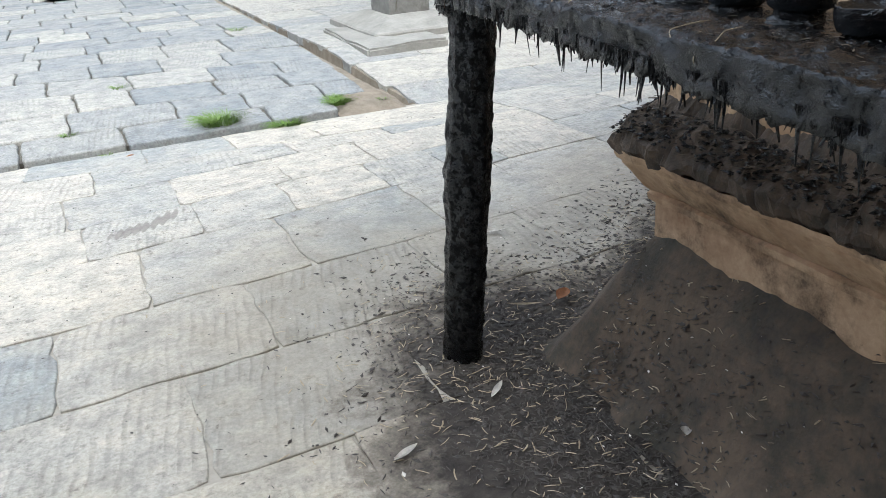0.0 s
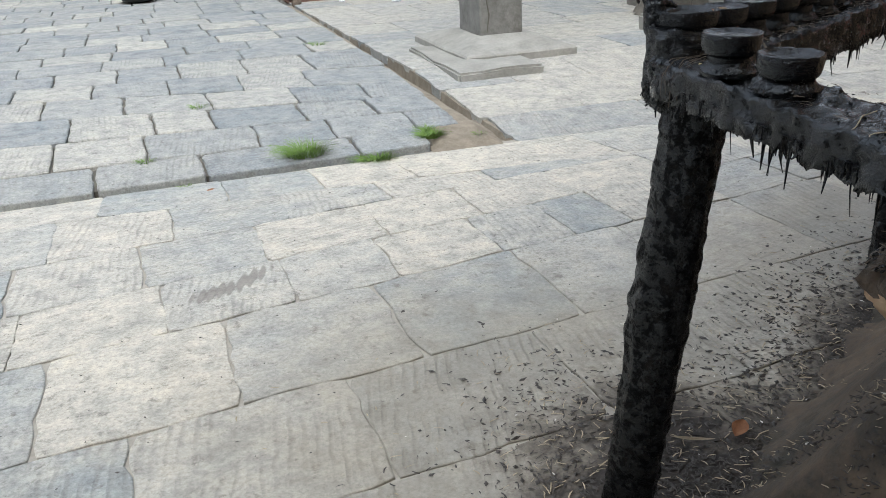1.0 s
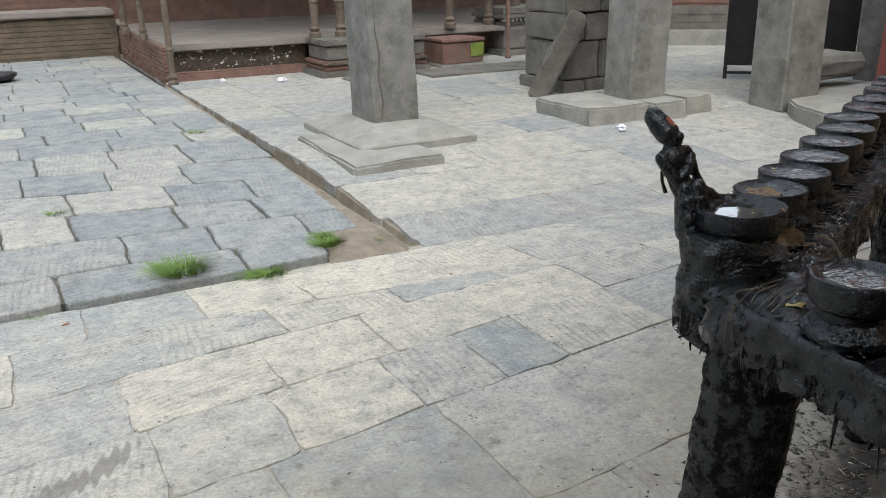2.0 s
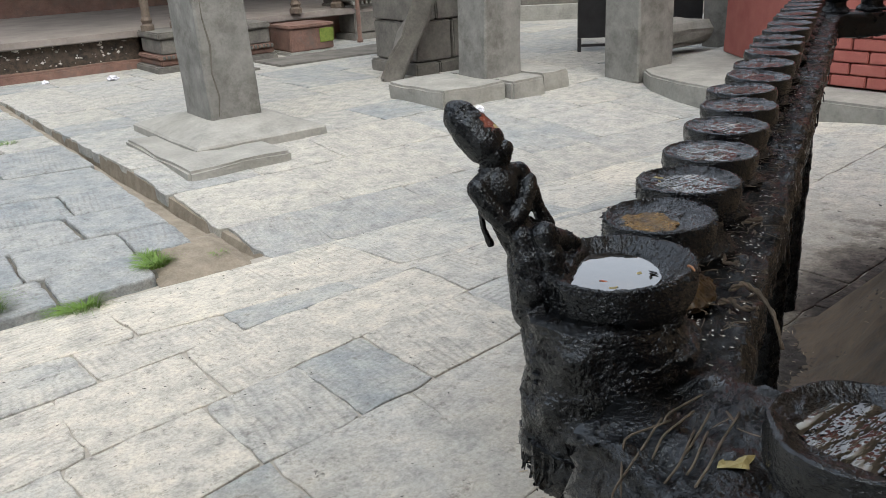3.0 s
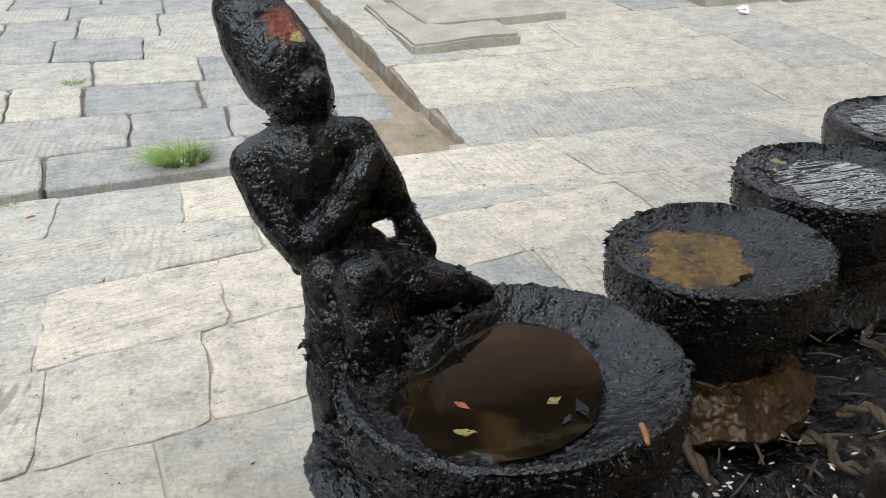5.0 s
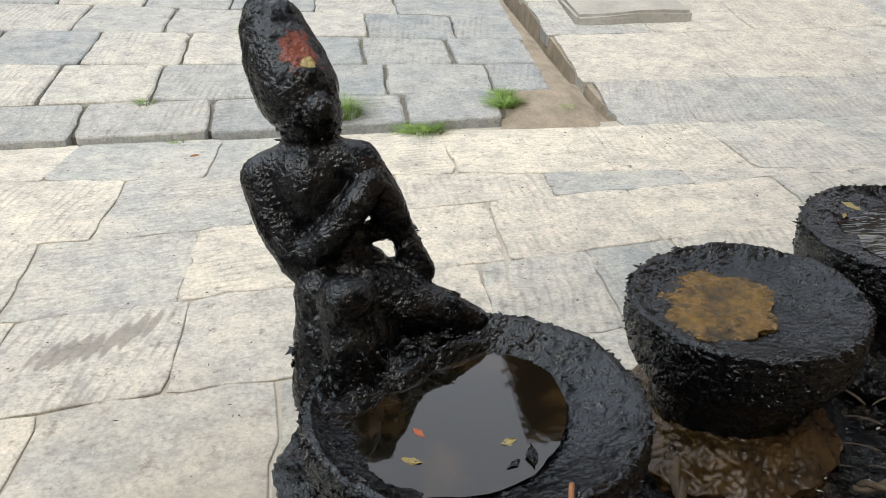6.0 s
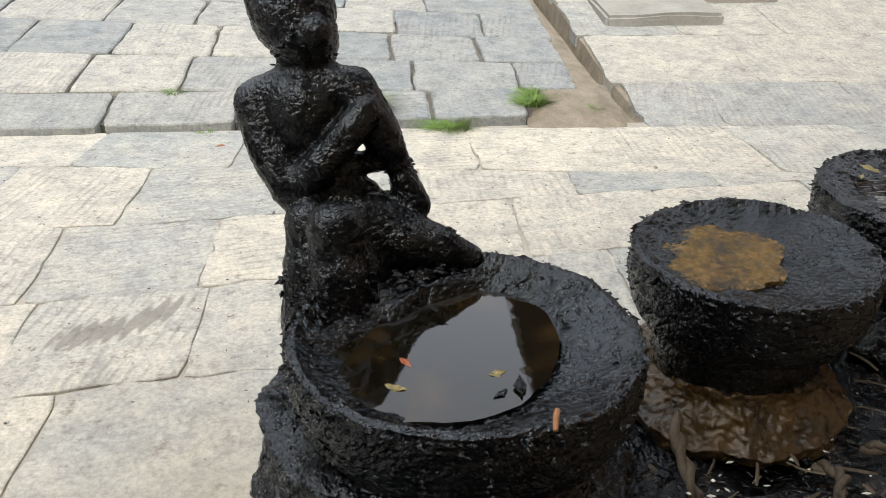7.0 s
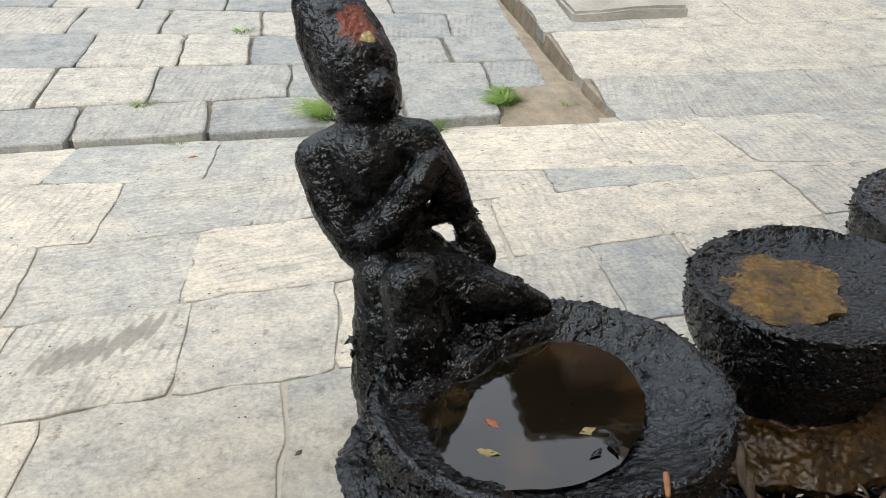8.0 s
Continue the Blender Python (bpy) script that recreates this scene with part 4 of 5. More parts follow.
def post_bm(base, top, width, depth, ang, seed):
    """An eight-sided iron post, crusted and swollen with oil in places."""
    bm = bmesh.new()
    rings = []
    n, m = 110, 32
    a0, b0 = Vector(base), Vector(top)
    for i in range(n + 1):
        s = i / n
        c = a0.lerp(b0, s)
        swell = 1 + 0.16 * math.exp(-((s - 0.52) / 0.035) ** 2) + 0.20 * math.exp(-((s - 0.585) / 0.03) ** 2) + 0.10 * math.exp(-((s - 0.68) / 0.05) ** 2) + 0.15 * math.exp(-(s / 0.03) ** 2)
        ring = []
        for k in range(m):
            a = 2 * math.pi * k / m
            r = 1.0 / max(abs(math.cos(((a + math.pi / 8) % (math.pi / 4)) - math.pi / 8)), 0.9)
            lop = 1 + (swell - 1) * (1.0 if math.cos(a - 2.6) > -0.2 else 0.25)
            x, y = width / 2 * r * math.cos(a) * lop, depth / 2 * r * math.sin(a) * lop
            p = Vector((c.x + x * math.cos(ang) - y * math.sin(ang), c.y + x * math.sin(ang) + y * math.cos(ang), c.z))
            p += 0.0035 * noise.noise_vector(p * 45 + Vector((seed, 0, 0))) + 0.0022 * noise.noise_vector(p * 140)
            ring.append(bm.verts.new(p))
        rings.append(ring)
    for a, b in zip(rings, rings[1:]):
        for k in range(m):
            bm.faces.new((a[k], a[(k + 1) % m], b[(k + 1) % m], b[k]))
    bm.faces.new(rings[0][::-1])
    bm.faces.new(rings[-1])
    return bm


def drips(spots, seed):
    """Hanging threads and clots of hardened oil."""
    rng = random.Random(seed)
    bm = bmesh.new()
    for x, y, z in spots:
        l = rng.uniform(0.004, 0.016) if rng.random() < 0.82 else rng.uniform(0.016, 0.045)
        r = rng.uniform(0.0007, 0.0026)
        dx, dy = rng.uniform(-0.006, 0.006), rng.uniform(-0.006, 0.006)
        tube([(x, y, z + 0.012), (x + dx * 0.3, y + dy * 0.3, z - l * 0.4), (x + dx, y + dy, z - l)], [r * 1.5, r, r * 0.35], 5, bm)
    return bm


def rack():
    base = empty("lamp_rack", -0.58, -2.83, 0)
    far = part("ledge", ledge_bm(CORNER - E1 * 0.03, E1, 2.09, 0.042, -0.063, 0.873, 0.815, 1.0), M_deck, base, "soot-caked lamp ledge littered with burnt wicks", True)
    near0 = Vector((-0.625, -2.80))
    part("ledge", ledge_bm(near0 + E2 * 0.06, E2, 1.69, 0.0, 0.105, 0.885, 0.840, 7.0), M_gunk, base, "soot-caked lamp ledge with hanging oil threads", True)
    deep0 = near0 + E2 * 0.36
    part("ledge_board", ledge_bm(deep0, E2, 1.38, 0.098, 0.27, 0.880, 0.848, 21.0, 0.006, 0.009), M_gunk, base, "wide soot-caked board carrying lamps", True)
    part("ledge", ledge_bm(FAR_END, E3, 1.5, 0.042, -0.063, 0.873, 0.815, 13.0, 0.006, 0.012), M_gunk, base, "", True)
    part("post", post_bm((-0.598, -2.804, -0.02), (-0.560, -2.872, 0.85), 0.090, 0.062, math.radians(-58), 2.0), M_gunk_dry, base, "eight-sided post swollen with hardened oil", True)
    p2 = CORNER + E1 * 1.26
    part("post", post_bm((p2.x, p2.y - 0.01, -0.03), (p2.x, p2.y, 0.83), 0.07, 0.06, math.radians(30), 5.0), M_gunk_dry, base, "", True)
    part("post", post_bm((FAR_END.x, FAR_END.y, -0.03), (FAR_END.x, FAR_END.y, 0.83), 0.075, 0.065, 0.4, 6.0), M_gunk_dry, base, "", True)
    pn = near0 + E2 * 1.7 + Vector((0.05, 0))
    part("post", post_bm((pn.x, pn.y, -0.03), (pn.x, pn.y, 0.85), 0.075, 0.065, 0.2, 8.0), M_gunk_dry, base, "", True)
    prof = [(0.030, 0.80), (0.042, 0.812), (0.046, 0.835), (0.045, 0.86), (0.0435, 0.885), (0.045, 0.905), (0.043, 0.918), (0.02, 0.924)]
    dense = []
    for (r0, h0), (r1, h1) in zip(prof, prof[1:]):
        for k in range(22):
            dense.append((r0 + (r1 - r0) * k / 22, h0 + (h1 - h0) * k / 22))
    dense.append(prof[-1])
    part("corner_block", pebble(lathe(dense, 300, (-0.568, -2.823, 0), 0.005, 4.0, 55.0), 0.0026, 0.0018, 3.0), M_gunk, base, "corner block buried in wet soot", True)
    rng = random.Random(5)
    spots = []
    for _ in range(620):
        s = rng.uniform(0.1, 1.75)
        c = near0 + E2 * s
        d = 0.003 if rng.random() < 0.7 else rng.uniform(0.0, 0.10)
        n = Vector((-E2.y, E2.x))
        spots.append((c.x + n.x * d, c.y + n.y * d, 0.845))
    for _ in range(320):
        s = rng.uniform(0, 2.0)
        c = CORNER + E1 * s
        d = 0.04 if rng.random() < 0.5 else -0.06
        n = Vector((-E1.y, E1.x))
        spots.append((c.x + n.x * d, c.y + n.y * d, 0.814))
    for _ in range(90):
        c = FAR_END + E3 * rng.uniform(0, 1.4)
        spots.append((c.x + 0.03, c.y + 0.05, 0.814))
    for _ in range(60):
        a = rng.uniform(1.5, 5.2)
        spots.append((-0.568 + 0.044 * math.cos(a), -2.823 + 0.044 * math.sin(a), 0.83))
    tagged(part("drip_fringe", drips(spots, 3), M_gunk_dry, base, "hanging threads of hardened oil"), kind="stuff")
    # caked lumps over deck and sides
    lumps = []
    for _ in range(2600):
        s = abs(rng.gauss(0, 0.6)) % 2.0
        c = CORNER + E1 * s
        d = rng.uniform(-0.066, 0.045)
        n = Vector((-E1.y, E1.x))
        lumps.append((c.x + n.x * d, c.y + n.y * d, 0.874 + rng.uniform(-0.002, 0.004)))
    for _ in range(1500):
        s = rng.uniform(0.09, 1.7)
        c = near0 + E2 * s
        n = Vector((-E2.y, E2.x))
        d = rng.uniform(-0.002, 0.107)
        lumps.append((c.x + n.x * d, c.y + n.y * d, 0.886 + rng.uniform(-0.002, 0.004)))
    for _ in range(500):
        a, z = rng.uniform(0, 6.28), rng.uniform(0.80, 0.915)
        r = 0.042 + rng.uniform(-0.004, 0.002)
        lumps.append((-0.568 + r * math.cos(a), -2.823 + r * math.sin(a), z))
    for _ in range(420):
        s = rng.uniform(0.1, 0.82)
        x, y = -0.603 + 0.066 * s, -2.818 + 0.040 * s
        x, y = x - 0.6 * rng.uniform(-0.002, 0.006), y + 0.8 * rng.uniform(-0.002, 0.006)
        lumps.append((x, y, 0.9385 + rng.uniform(-0.002, 0.003)))
    tagged(part("soot_crust", crumbs(lumps, 9, 0.0007, 0.0021, 1.0), M_gunk, base, "crumbled wet soot"), kind="stuff")
    return tagged(base, "iron oil-lamp rack thickly caked in black oily soot", "lamp rack")


rack()


# ---- oil lamps ----
def wall_profile(R, rim, foot, stem):
    """Outside of a lamp from its foot up to the rim."""
    return [(stem * 1.15, foot), (stem * 1.38, foot + 0.003), (stem * 1.42, foot + 0.008), (stem * 1.2, foot + 0.013), (stem, foot + 0.018), (stem * 1.02, rim - 0.028), (R * 0.90, rim - 0.024), (R * 0.97, rim - 0.018), (R * 1.0, rim - 0.010), (R * 1.0, rim - 0.004), (R * 0.985, rim), (R * 0.94, rim + 0.0006)]


def densify(prof, k):
    out = []
    for (r0, h0), (r1, h1) in zip(prof, prof[1:]):
        for i in range(k):
            out.append((r0 + (r1 - r0) * i / k, h0 + (h1 - h0) * i / k))
    out.append(prof[-1])
    return out


def skin(bm, amp, freq, seed, keep=None):
    for v in bm.verts:
        w = noise.noise_vector(v.co * freq + Vector((seed, seed, 0))) + 0.6 * noise.noise_vector(v.co * freq * 2.7 + Vector((0, seed, 0)))
        v.co += amp * w * (keep(v.co) if keep else 1.0)
    return bm


def lamp(name, x, y, z, R, foot, stem, fill, seed, label, pool=None, hollow=0.010, shift=(0, 0), seg=160, crust=0.0014, foot_mat=None, oval=1.0, chord=None, ragged=0.28):
    """A lamp dish on a waisted foot: z is the rim's height above the place it stands on."""
    base = empty(name, x, y, foot)
    rim = z - foot
    fine = 14 if seg > 300 else 8 if seg > 100 else 4
    whole = wall_profile(R, rim, 0.0, stem)
    prof = densify(whole[4:], fine)
    fb = lathe(densify([(stem * 0.5, 0.0)] + whole[:5] + [(stem * 0.985, 0.022)], fine), seg)
    skin(fb, 0.0022, 60, seed + 7)
    skin(fb, 0.0008, 170, seed + 8)
    pebble(fb, 0.0024, 0.0014, seed + 2)
    part("foot", fb, foot_mat or M_gunk, base, "", True).matrix_parent_inverse = Matrix()
    inner = []
    rings = 64 if seg > 300 else 40 if seg > 100 else 20
    for k in range(rings):
        s = k / (rings - 1)
        r = R * 0.94 * (1 - s) + 0.0006 * s
        dip = hollow * (1 - (r / (R * 0.94)) ** 2.2)
        inner.append((r, rim - dip))
    bm = lathe(prof + inner[1:], seg)
    for v in bm.verts:
        d = math.hypot(v.co.x, v.co.y)
        if v.co.z > rim - hollow - 0.001 and d < R * 0.93:
            k = 1 - d / (R * 0.93)
            v.co.x += shift[0] * k
            v.co.y += shift[1] * k
    for v in bm.verts:
        if math.hypot(v.co.x, v.co.y) < R * 0.93 and v.co.z > rim - hollow - 0.004:
            v.co.z += crust * (noise.noise(v.co * 75 + Vector((seed, 0, 0))) + 0.6 * noise.noise(v.co * 190 + Vector((0, seed, 0))))
    if chord:
        # soot heaped along one side of the hollow, which cuts the pool off straight
        cx, cy, off = chord
        for v in bm.verts:
            d = (v.co.x - shift[0]) * cx + (v.co.y - shift[1]) * cy - off
            if d > -0.003 and v.co.z > rim - hollow - 0.006:
                k = min(1.0, (d + 0.003) / 0.006)
                v.co.z = max(v.co.z, v.co.z * (1 - k) + k * (rim - 0.0015 + 0.003 * noise.noise(v.co * 140)))
    skin(bm, 0.0005, 170, seed)
    skin(bm, 0.0010, 45, seed + 3)
    pebble(bm, 0.0014, 0.0009, seed)
    for v in bm.verts:
        v.co.y *= oval
    b = part("dish", bm, M_dish, base, "", True)
    b.matrix_parent_inverse = Matrix()
    if pool:
        mat, lvl, pr, plabel = pool
        pb = bmesh.new()
        ring = []
        rng = random.Random(seed)
        for i in range(64):
            a = 2 * math.pi * i / 64
            r = pr * (1 + ragged * (noise.noise(Vector((math.cos(a) * 1.5, math.sin(a) * 1.5, seed))) + 0.5 * noise.noise(Vector((math.cos(a) * 5, math.sin(a) * 5, seed)))))
            px, py = r * math.cos(a), r * math.sin(a)
            if chord:
                over = px * chord[0] + py * chord[1] - chord[2]
                if over > 0:
                    px, py = px - over * chord[0], py - over * chord[1]
            ring.append(pb.verts.new((px + shift[0], py + shift[1], rim - lvl)))
        low = [pb.verts.new((v.co.x * 0.97, v.co.y * 0.97, v.co.z - 0.003)) for v in ring]
        pb.faces.new(ring)
        for i in range(64):
            j = (i + 1) % 64
            pb.faces.new((ring[i], low[i], low[j], ring[j]))
        p = part("oil", pb, mat, base, plabel)
        p.matrix_parent_inverse = Matrix()
    return tagged(base, label, "oil lamp", group="oil lamps on the rack")


lamp("oil_lamp", -0.558, -2.825, 0.9415, 0.0455, 0.890, 0.033, 0, 1.0, "black corner oil lamp holding a pool of dark oil", (M_oil, 0.0062, 0.0335, "still dark oil mirroring the sky"), 0.0125, (-0.0075, 0.007), 460, 0.0007, None, 0.90, (-0.6, 0.8, 0.0145), 0.08)
lamp("oil_lamp", -0.4585, -2.773, 0.933, 0.0395, 0.872, 0.028, 0, 2.0, "black oil lamp with amber residue in its hollow", (M_oil_amber, 0.0040, 0.0215, "wrinkled amber oil residue"), 0.0066, (-0.010, 0.003), 400, 0.0008, M_foot_amber, 0.92)
lamp("oil_lamp", -0.375, -2.733, 0.932, 0.0405, 0.872, 0.027, 0, 3.0, "black oil lamp with streaks of greasy oil", (M_film, 0.0028, 0.025, "thin oil with grey sheen streaked into its colour"), 0.0055, (0.0, -0.002), 360, 0.0012, None, 0.95)
kinds = [lamp("oil_lamp", -0.290, -2.690, 0.931, 0.0395, 0.872, 0.026, 0, 4.0, "black oil lamp filled level with hardened soot", (M_film, 0.0012, 0.029, "wrinkled sheen of old oil"), 0.003),
         lamp("oil_lamp", -0.198, -2.641, 0.931, 0.0395, 0.872, 0.026, 0, 5.0, "black oil lamp filled with wrinkled soot", (M_film, 0.0024, 0.027, "thin wrinkled film of wet oil"), 0.0045, (0.004, 0.0)),
         lamp("oil_lamp", -0.108, -2.594, 0.931, 0.0395, 0.872, 0.026, 0, 6.0, "black oil lamp crusted with old oil", (M_film, 0.0022, 0.025, "wrinkled sheen of old oil"), 0.0045)]
rng = random.Random(21)
for k in range(6, 21):
    c = Vector((-0.457, -2.770)) + E1 * (0.0975 * (k - 1))
    if k < 6:
        continue
    copy_thing(kinds[k % 3], pose(c.x + rng.uniform(-.004, .004), c.y + rng.uniform(-.004, .004), 0.871 + rng.uniform(-.002, .002), rng.uniform(-3, 3), rng.uniform(-3, 3), rng.uniform(0, 360)))
for k in range(13):
    c = FAR_END + E3 * (0.06 + 0.1 * k)
    copy_thing(kinds[(k + 1) % 3], pose(c.x, c.y, 0.871, rng.uniform(-3, 3), rng.uniform(-3, 3), rng.uniform(0, 360)))
first = lamp("oil_lamp", -0.610, -2.993, 0.937, 0.0365, 0.884, 0.026, 0, 8.0, "black oil lamp with a bright film of oil", (M_film, 0.0042, 0.028, "thin wrinkled oil reflecting the sky"), 0.0075, (0.004, -0.002), 120)
flatk = lamp("oil_lamp", -0.616, -3.104, 0.930, 0.036, 0.884, 0.026, 0, 9.0, "small black oil lamp with a dry sooty hollow", None, 0.009)
for k in range(3, 14):
    c = Vector((-0.606, -2.993)) + E2 * (0.109 * k)
    copy_thing(flatk if k % 3 else first, pose(c.x + 0.125, c.y, 0.867 + rng.uniform(-.002, .002), rng.uniform(-4, 4), rng.uniform(-4, 4), rng.uniform(0, 360)))


# ---- figurine ----
def figurine():
    bm = bmesh.new()
    def ball(c, r, sx=1, sy=1, sz=1):
        m = Matrix.Translation(c) @ Matrix.Diagonal((sx, sy, sz, 1))
        bmesh.ops.create_uvsphere(bm, u_segments=20, v_segments=14, radius=r, matrix=m)
    def limb(path, radii):
        tube(path, radii, 14, bm)
        for p, r in zip(path, radii):
            ball(p, r * 0.99)
    # head with a topknot, leaning back
    limb([(-0.6065, -2.7505, 1.0200), (-0.6040, -2.7565, 1.0135), (-0.6005, -2.7635, 1.0065), (-0.5975, -2.7685, 1.0005)], [0.0100, 0.0118, 0.0122, 0.0098])
    ball((-0.6090, -2.7490, 1.0240), 0.0062)
    ball((-0.5945, -2.7735, 1.0040), 0.0052)
    limb([(-0.5985, -2.7670, 0.9960), (-0.5985, -2.7695, 0.9880)], [0.0074, 0.0090])
    # shoulders and trunk
    limb([(-0.6112, -2.7705, 0.9845), (-0.5980, -2.7710, 0.9885), (-0.5850, -2.7730, 0.9880)], [0.0066, 0.0088, 0.0066])
    limb([(-0.5985, -2.7720, 0.9830), (-0.5965, -2.7740, 0.9720), (-0.5920, -2.7770, 0.9580), (-0.5880, -2.7850, 0.9460)], [0.0124, 0.0112, 0.0112, 0.0125])
    # one arm bent across the chest, the other straight down to the thigh
    limb([(-0.6116, -2.7710, 0.9840), (-0.6085, -2.7775, 0.9730), (-0.6020, -2.7840, 0.9635)], [0.0070, 0.0068, 0.0068])
    limb([(-0.6020, -2.7845, 0.9635), (-0.5940, -2.7860, 0.9715), (-0.5855, -2.7825, 0.9800), (-0.5820, -2.7790, 0.9840)], [0.0060, 0.0052, 0.0050, 0.0050])
    limb([(-0.5845, -2.7735, 0.9880), (-0.5780, -2.7750, 0.9765), (-0.5722, -2.7765, 0.9650), (-0.5690, -2.7795, 0.9550)], [0.0068, 0.0062, 0.0042, 0.0056])
    limb([(-0.5880, -2.7780, 0.9675), (-0.5765, -2.7765, 0.9680)], [0.0042, 0.0030])
    limb([(-0.5840, -2.7785, 0.9570), (-0.5800, -2.7790, 0.9540), (-0.5740, -2.7800, 0.9530)], [0.0070, 0.0060, 0.0060])
    limb([(-0.6080, -2.7680, 0.9690), (-0.6060, -2.7670, 0.9590), (-0.6020, -2.7680, 0.9490)], [0.0022, 0.0018, 0.0026])
    # raised knee, folded leg and the seat
    limb([(-0.5905, -2.8000, 0.9590), (-0.5900, -2.8035, 0.9480), (-0.5900, -2.8050, 0.9340)], [0.0082, 0.0086, 0.0095])
    limb([(-0.5975, -2.7900, 0.9560), (-0.5970, -2.7945, 0.9450), (-0.5965, -2.7980, 0.9280)], [0.0078, 0.0092, 0.0115])
    limb([(-0.5830, -2.7830, 0.9520), (-0.5715, -2.7860, 0.9470), (-0.5615, -2.7870, 0.9450), (-0.5530, -2.7870, 0.9410)], [0.0100, 0.0092, 0.0064, 0.0045])
    limb([(-0.5900, -2.7900, 0.9400), (-0.5900, -2.7960, 0.9150)], [0.0150, 0.0170])
    for v in bm.verts:
        v.co -= Vector((-0.59, -2.795, 0.93))
    ob = obj("figurine", bm, M_figurine, smooth=True)
    ob.location = (-0.59, -2.795, 0.93)
    rm = ob.modifiers.new("fuse", 'REMESH')
    rm.mode, rm.voxel_size, rm.use_smooth_shade = 'VOXEL', 0.0005, True
    sm = ob.modifiers.new("soften", 'SMOOTH')
    sm.factor, sm.iterations = 0.5, 4
    for size, s in ((0.007, 0.0008), (0.0025, 0.0005), (0.0010, 0.0006)):
        tx = bpy.data.textures.new("crust", 'CLOUDS')
        tx.noise_scale, tx.noise_depth = size, 3
        dp = ob.modifiers.new("crust", 'DISPLACE')
        dp.texture, dp.strength, dp.mid_level, dp.texture_coords = tx, s, 0.62, 'LOCAL'
    return tagged(ob, "seated small figurine with folded arms, black with oily soot", "figurine")


def figure_material():
    m = oily("sooted_figure_metal", 150.0, 0.13, (0.003, 0.003, 0.0034), 0.52, 0.00025)
    m.name = "sooted_figure_metal"
    t = m.node_tree
    b = t.nodes["Principled BSDF"]
    src = b.inputs["Base Color"].links[0].from_socket
    p = position(t)
    n = noise_tex(t, p, 260.0, 5, 0.7)
    for centre, size, colour in (((-0.598, -2.767, 1.0200), 0.0085, (0.20, 0.045, 0.02)), ((-0.5965, -2.7695, 1.0165), 0.0030, (0.45, 0.38, 0.16))):
        d = t.nodes.new("ShaderNodeVectorMath")
        d.operation = 'DISTANCE'
        t.links.new(p, d.inputs[0])
        d.inputs[1].default_value = centre
        near = calc(t, 'SUBTRACT', 1.0, calc(t, 'DIVIDE', d.outputs["Value"], size))
        mask = ramp(t, calc(t, 'ADD', calc(t, 'MULTIPLY', near, 0.5), calc(t, 'SUBTRACT', n, 0.5)), [(0.12, (0, 0, 0)), (0.22, (1, 1, 1))])
        src = mixc(t, mask, src, colour)
    t.links.new(src, b.inputs["Base Color"])
    return m


M_figurine = figure_material()
figurine()


# ---- wet grains of soot on lamps and figurine ----
def soot_grit():
    rng = random.Random(61)
    spots = []
    for cx, cy, rim, R, oval, n in ((-0.558, -2.825, 0.9415, 0.0455, 0.90, 1500), (-0.4585, -2.773, 0.933, 0.0395, 0.92, 1000), (-0.375, -2.733, 0.932, 0.0405, 0.95, 700)):
        for _ in range(n):
            a = rng.uniform(0, 6.283)
            if rng.random() < 0.6:
                h = rng.random()
                r, z = R * interp(h, [(0, 0.92), (0.3, 0.985), (1, 1.0)]), rim - 0.020 + 0.020 * h
            else:
                k = rng.uniform(0.84, 1.0)
                r, z = R * k, rim - 0.0030 * (1 - k) / 0.16
            spots.append((cx + r * math.cos(a), cy + r * math.sin(a) * oval, z))
    for (x, y, z), r, n in (((-0.5900, -2.8030, 0.9460), 0.0092, 160), ((-0.5970, -2.7960, 0.9400), 0.0100, 170), ((-0.5900, -2.8050, 0.9360), 0.0100, 150), ((-0.5750, -2.7850, 0.9485), 0.0094, 170),
                            ((-0.5615, -2.7870, 0.9450), 0.0062, 120), ((-0.5740, -2.7800, 0.9540), 0.0060, 90), ((-0.5722, -2.7765, 0.9650), 0.0042, 60), ((-0.5985, -2.7690, 0.9920), 0.0085, 110), ((-0.5975, -2.7685, 1.0010), 0.0096, 70)):
        for _ in range(n):
            d = Vector((rng.gauss(0, 1), rng.gauss(0, 1), rng.gauss(0, 1))).normalized() * r
            spots.append((x + d.x, y + d.y, z + d.z))
    bm = crumbs(spots, 62, 0.0004, 0.0012, 1.2)
    return tagged(obj("soot_grit", bm, M_gunk), "wet black grains of soot crusting lamps and a figurine", "soot", kind="stuff")


soot_grit()


# ---- grass in the joints ----
tuft("grass_tuft", -0.62, 0.02, -0.047, 420, 0.16, 0.10, 1, "bright green grass tuft growing from a paving joint")
tuft("grass_tuft", -0.30, -0.105, -0.082, 300, 0.12, 0.055, 2, "low green grass tuft along the court's edge")
tuft("grass_tuft", 0.03, 0.05, -0.048, 300, 0.10, 0.06, 3, "green grass tuft beside bare soil")
tuft("grass_tuft", 0.03, 0.14, -0.043, 160, 0.075, 0.05, 7, "green grass tuft beside bare soil")
tuft("grass_tuft", 0.27, 0.0, -0.055, 50, 0.05, 0.03, 4, "sparse dry grass on bare soil")
tuft("grass_tuft", -1.03, 1.02, 0.008, 60, 0.07, 0.04, 5, "small grass tuft between court flags")
tuft("grass_tuft", -1.35, 0.18, -0.025, 60, 0.06, 0.025, 6, "thin grass in a court joint")
tuft("grass_tuft", 0.02, 2.66, 0.02, 70, 0.09, 0.05, 8, "small grass tuft near the drain")
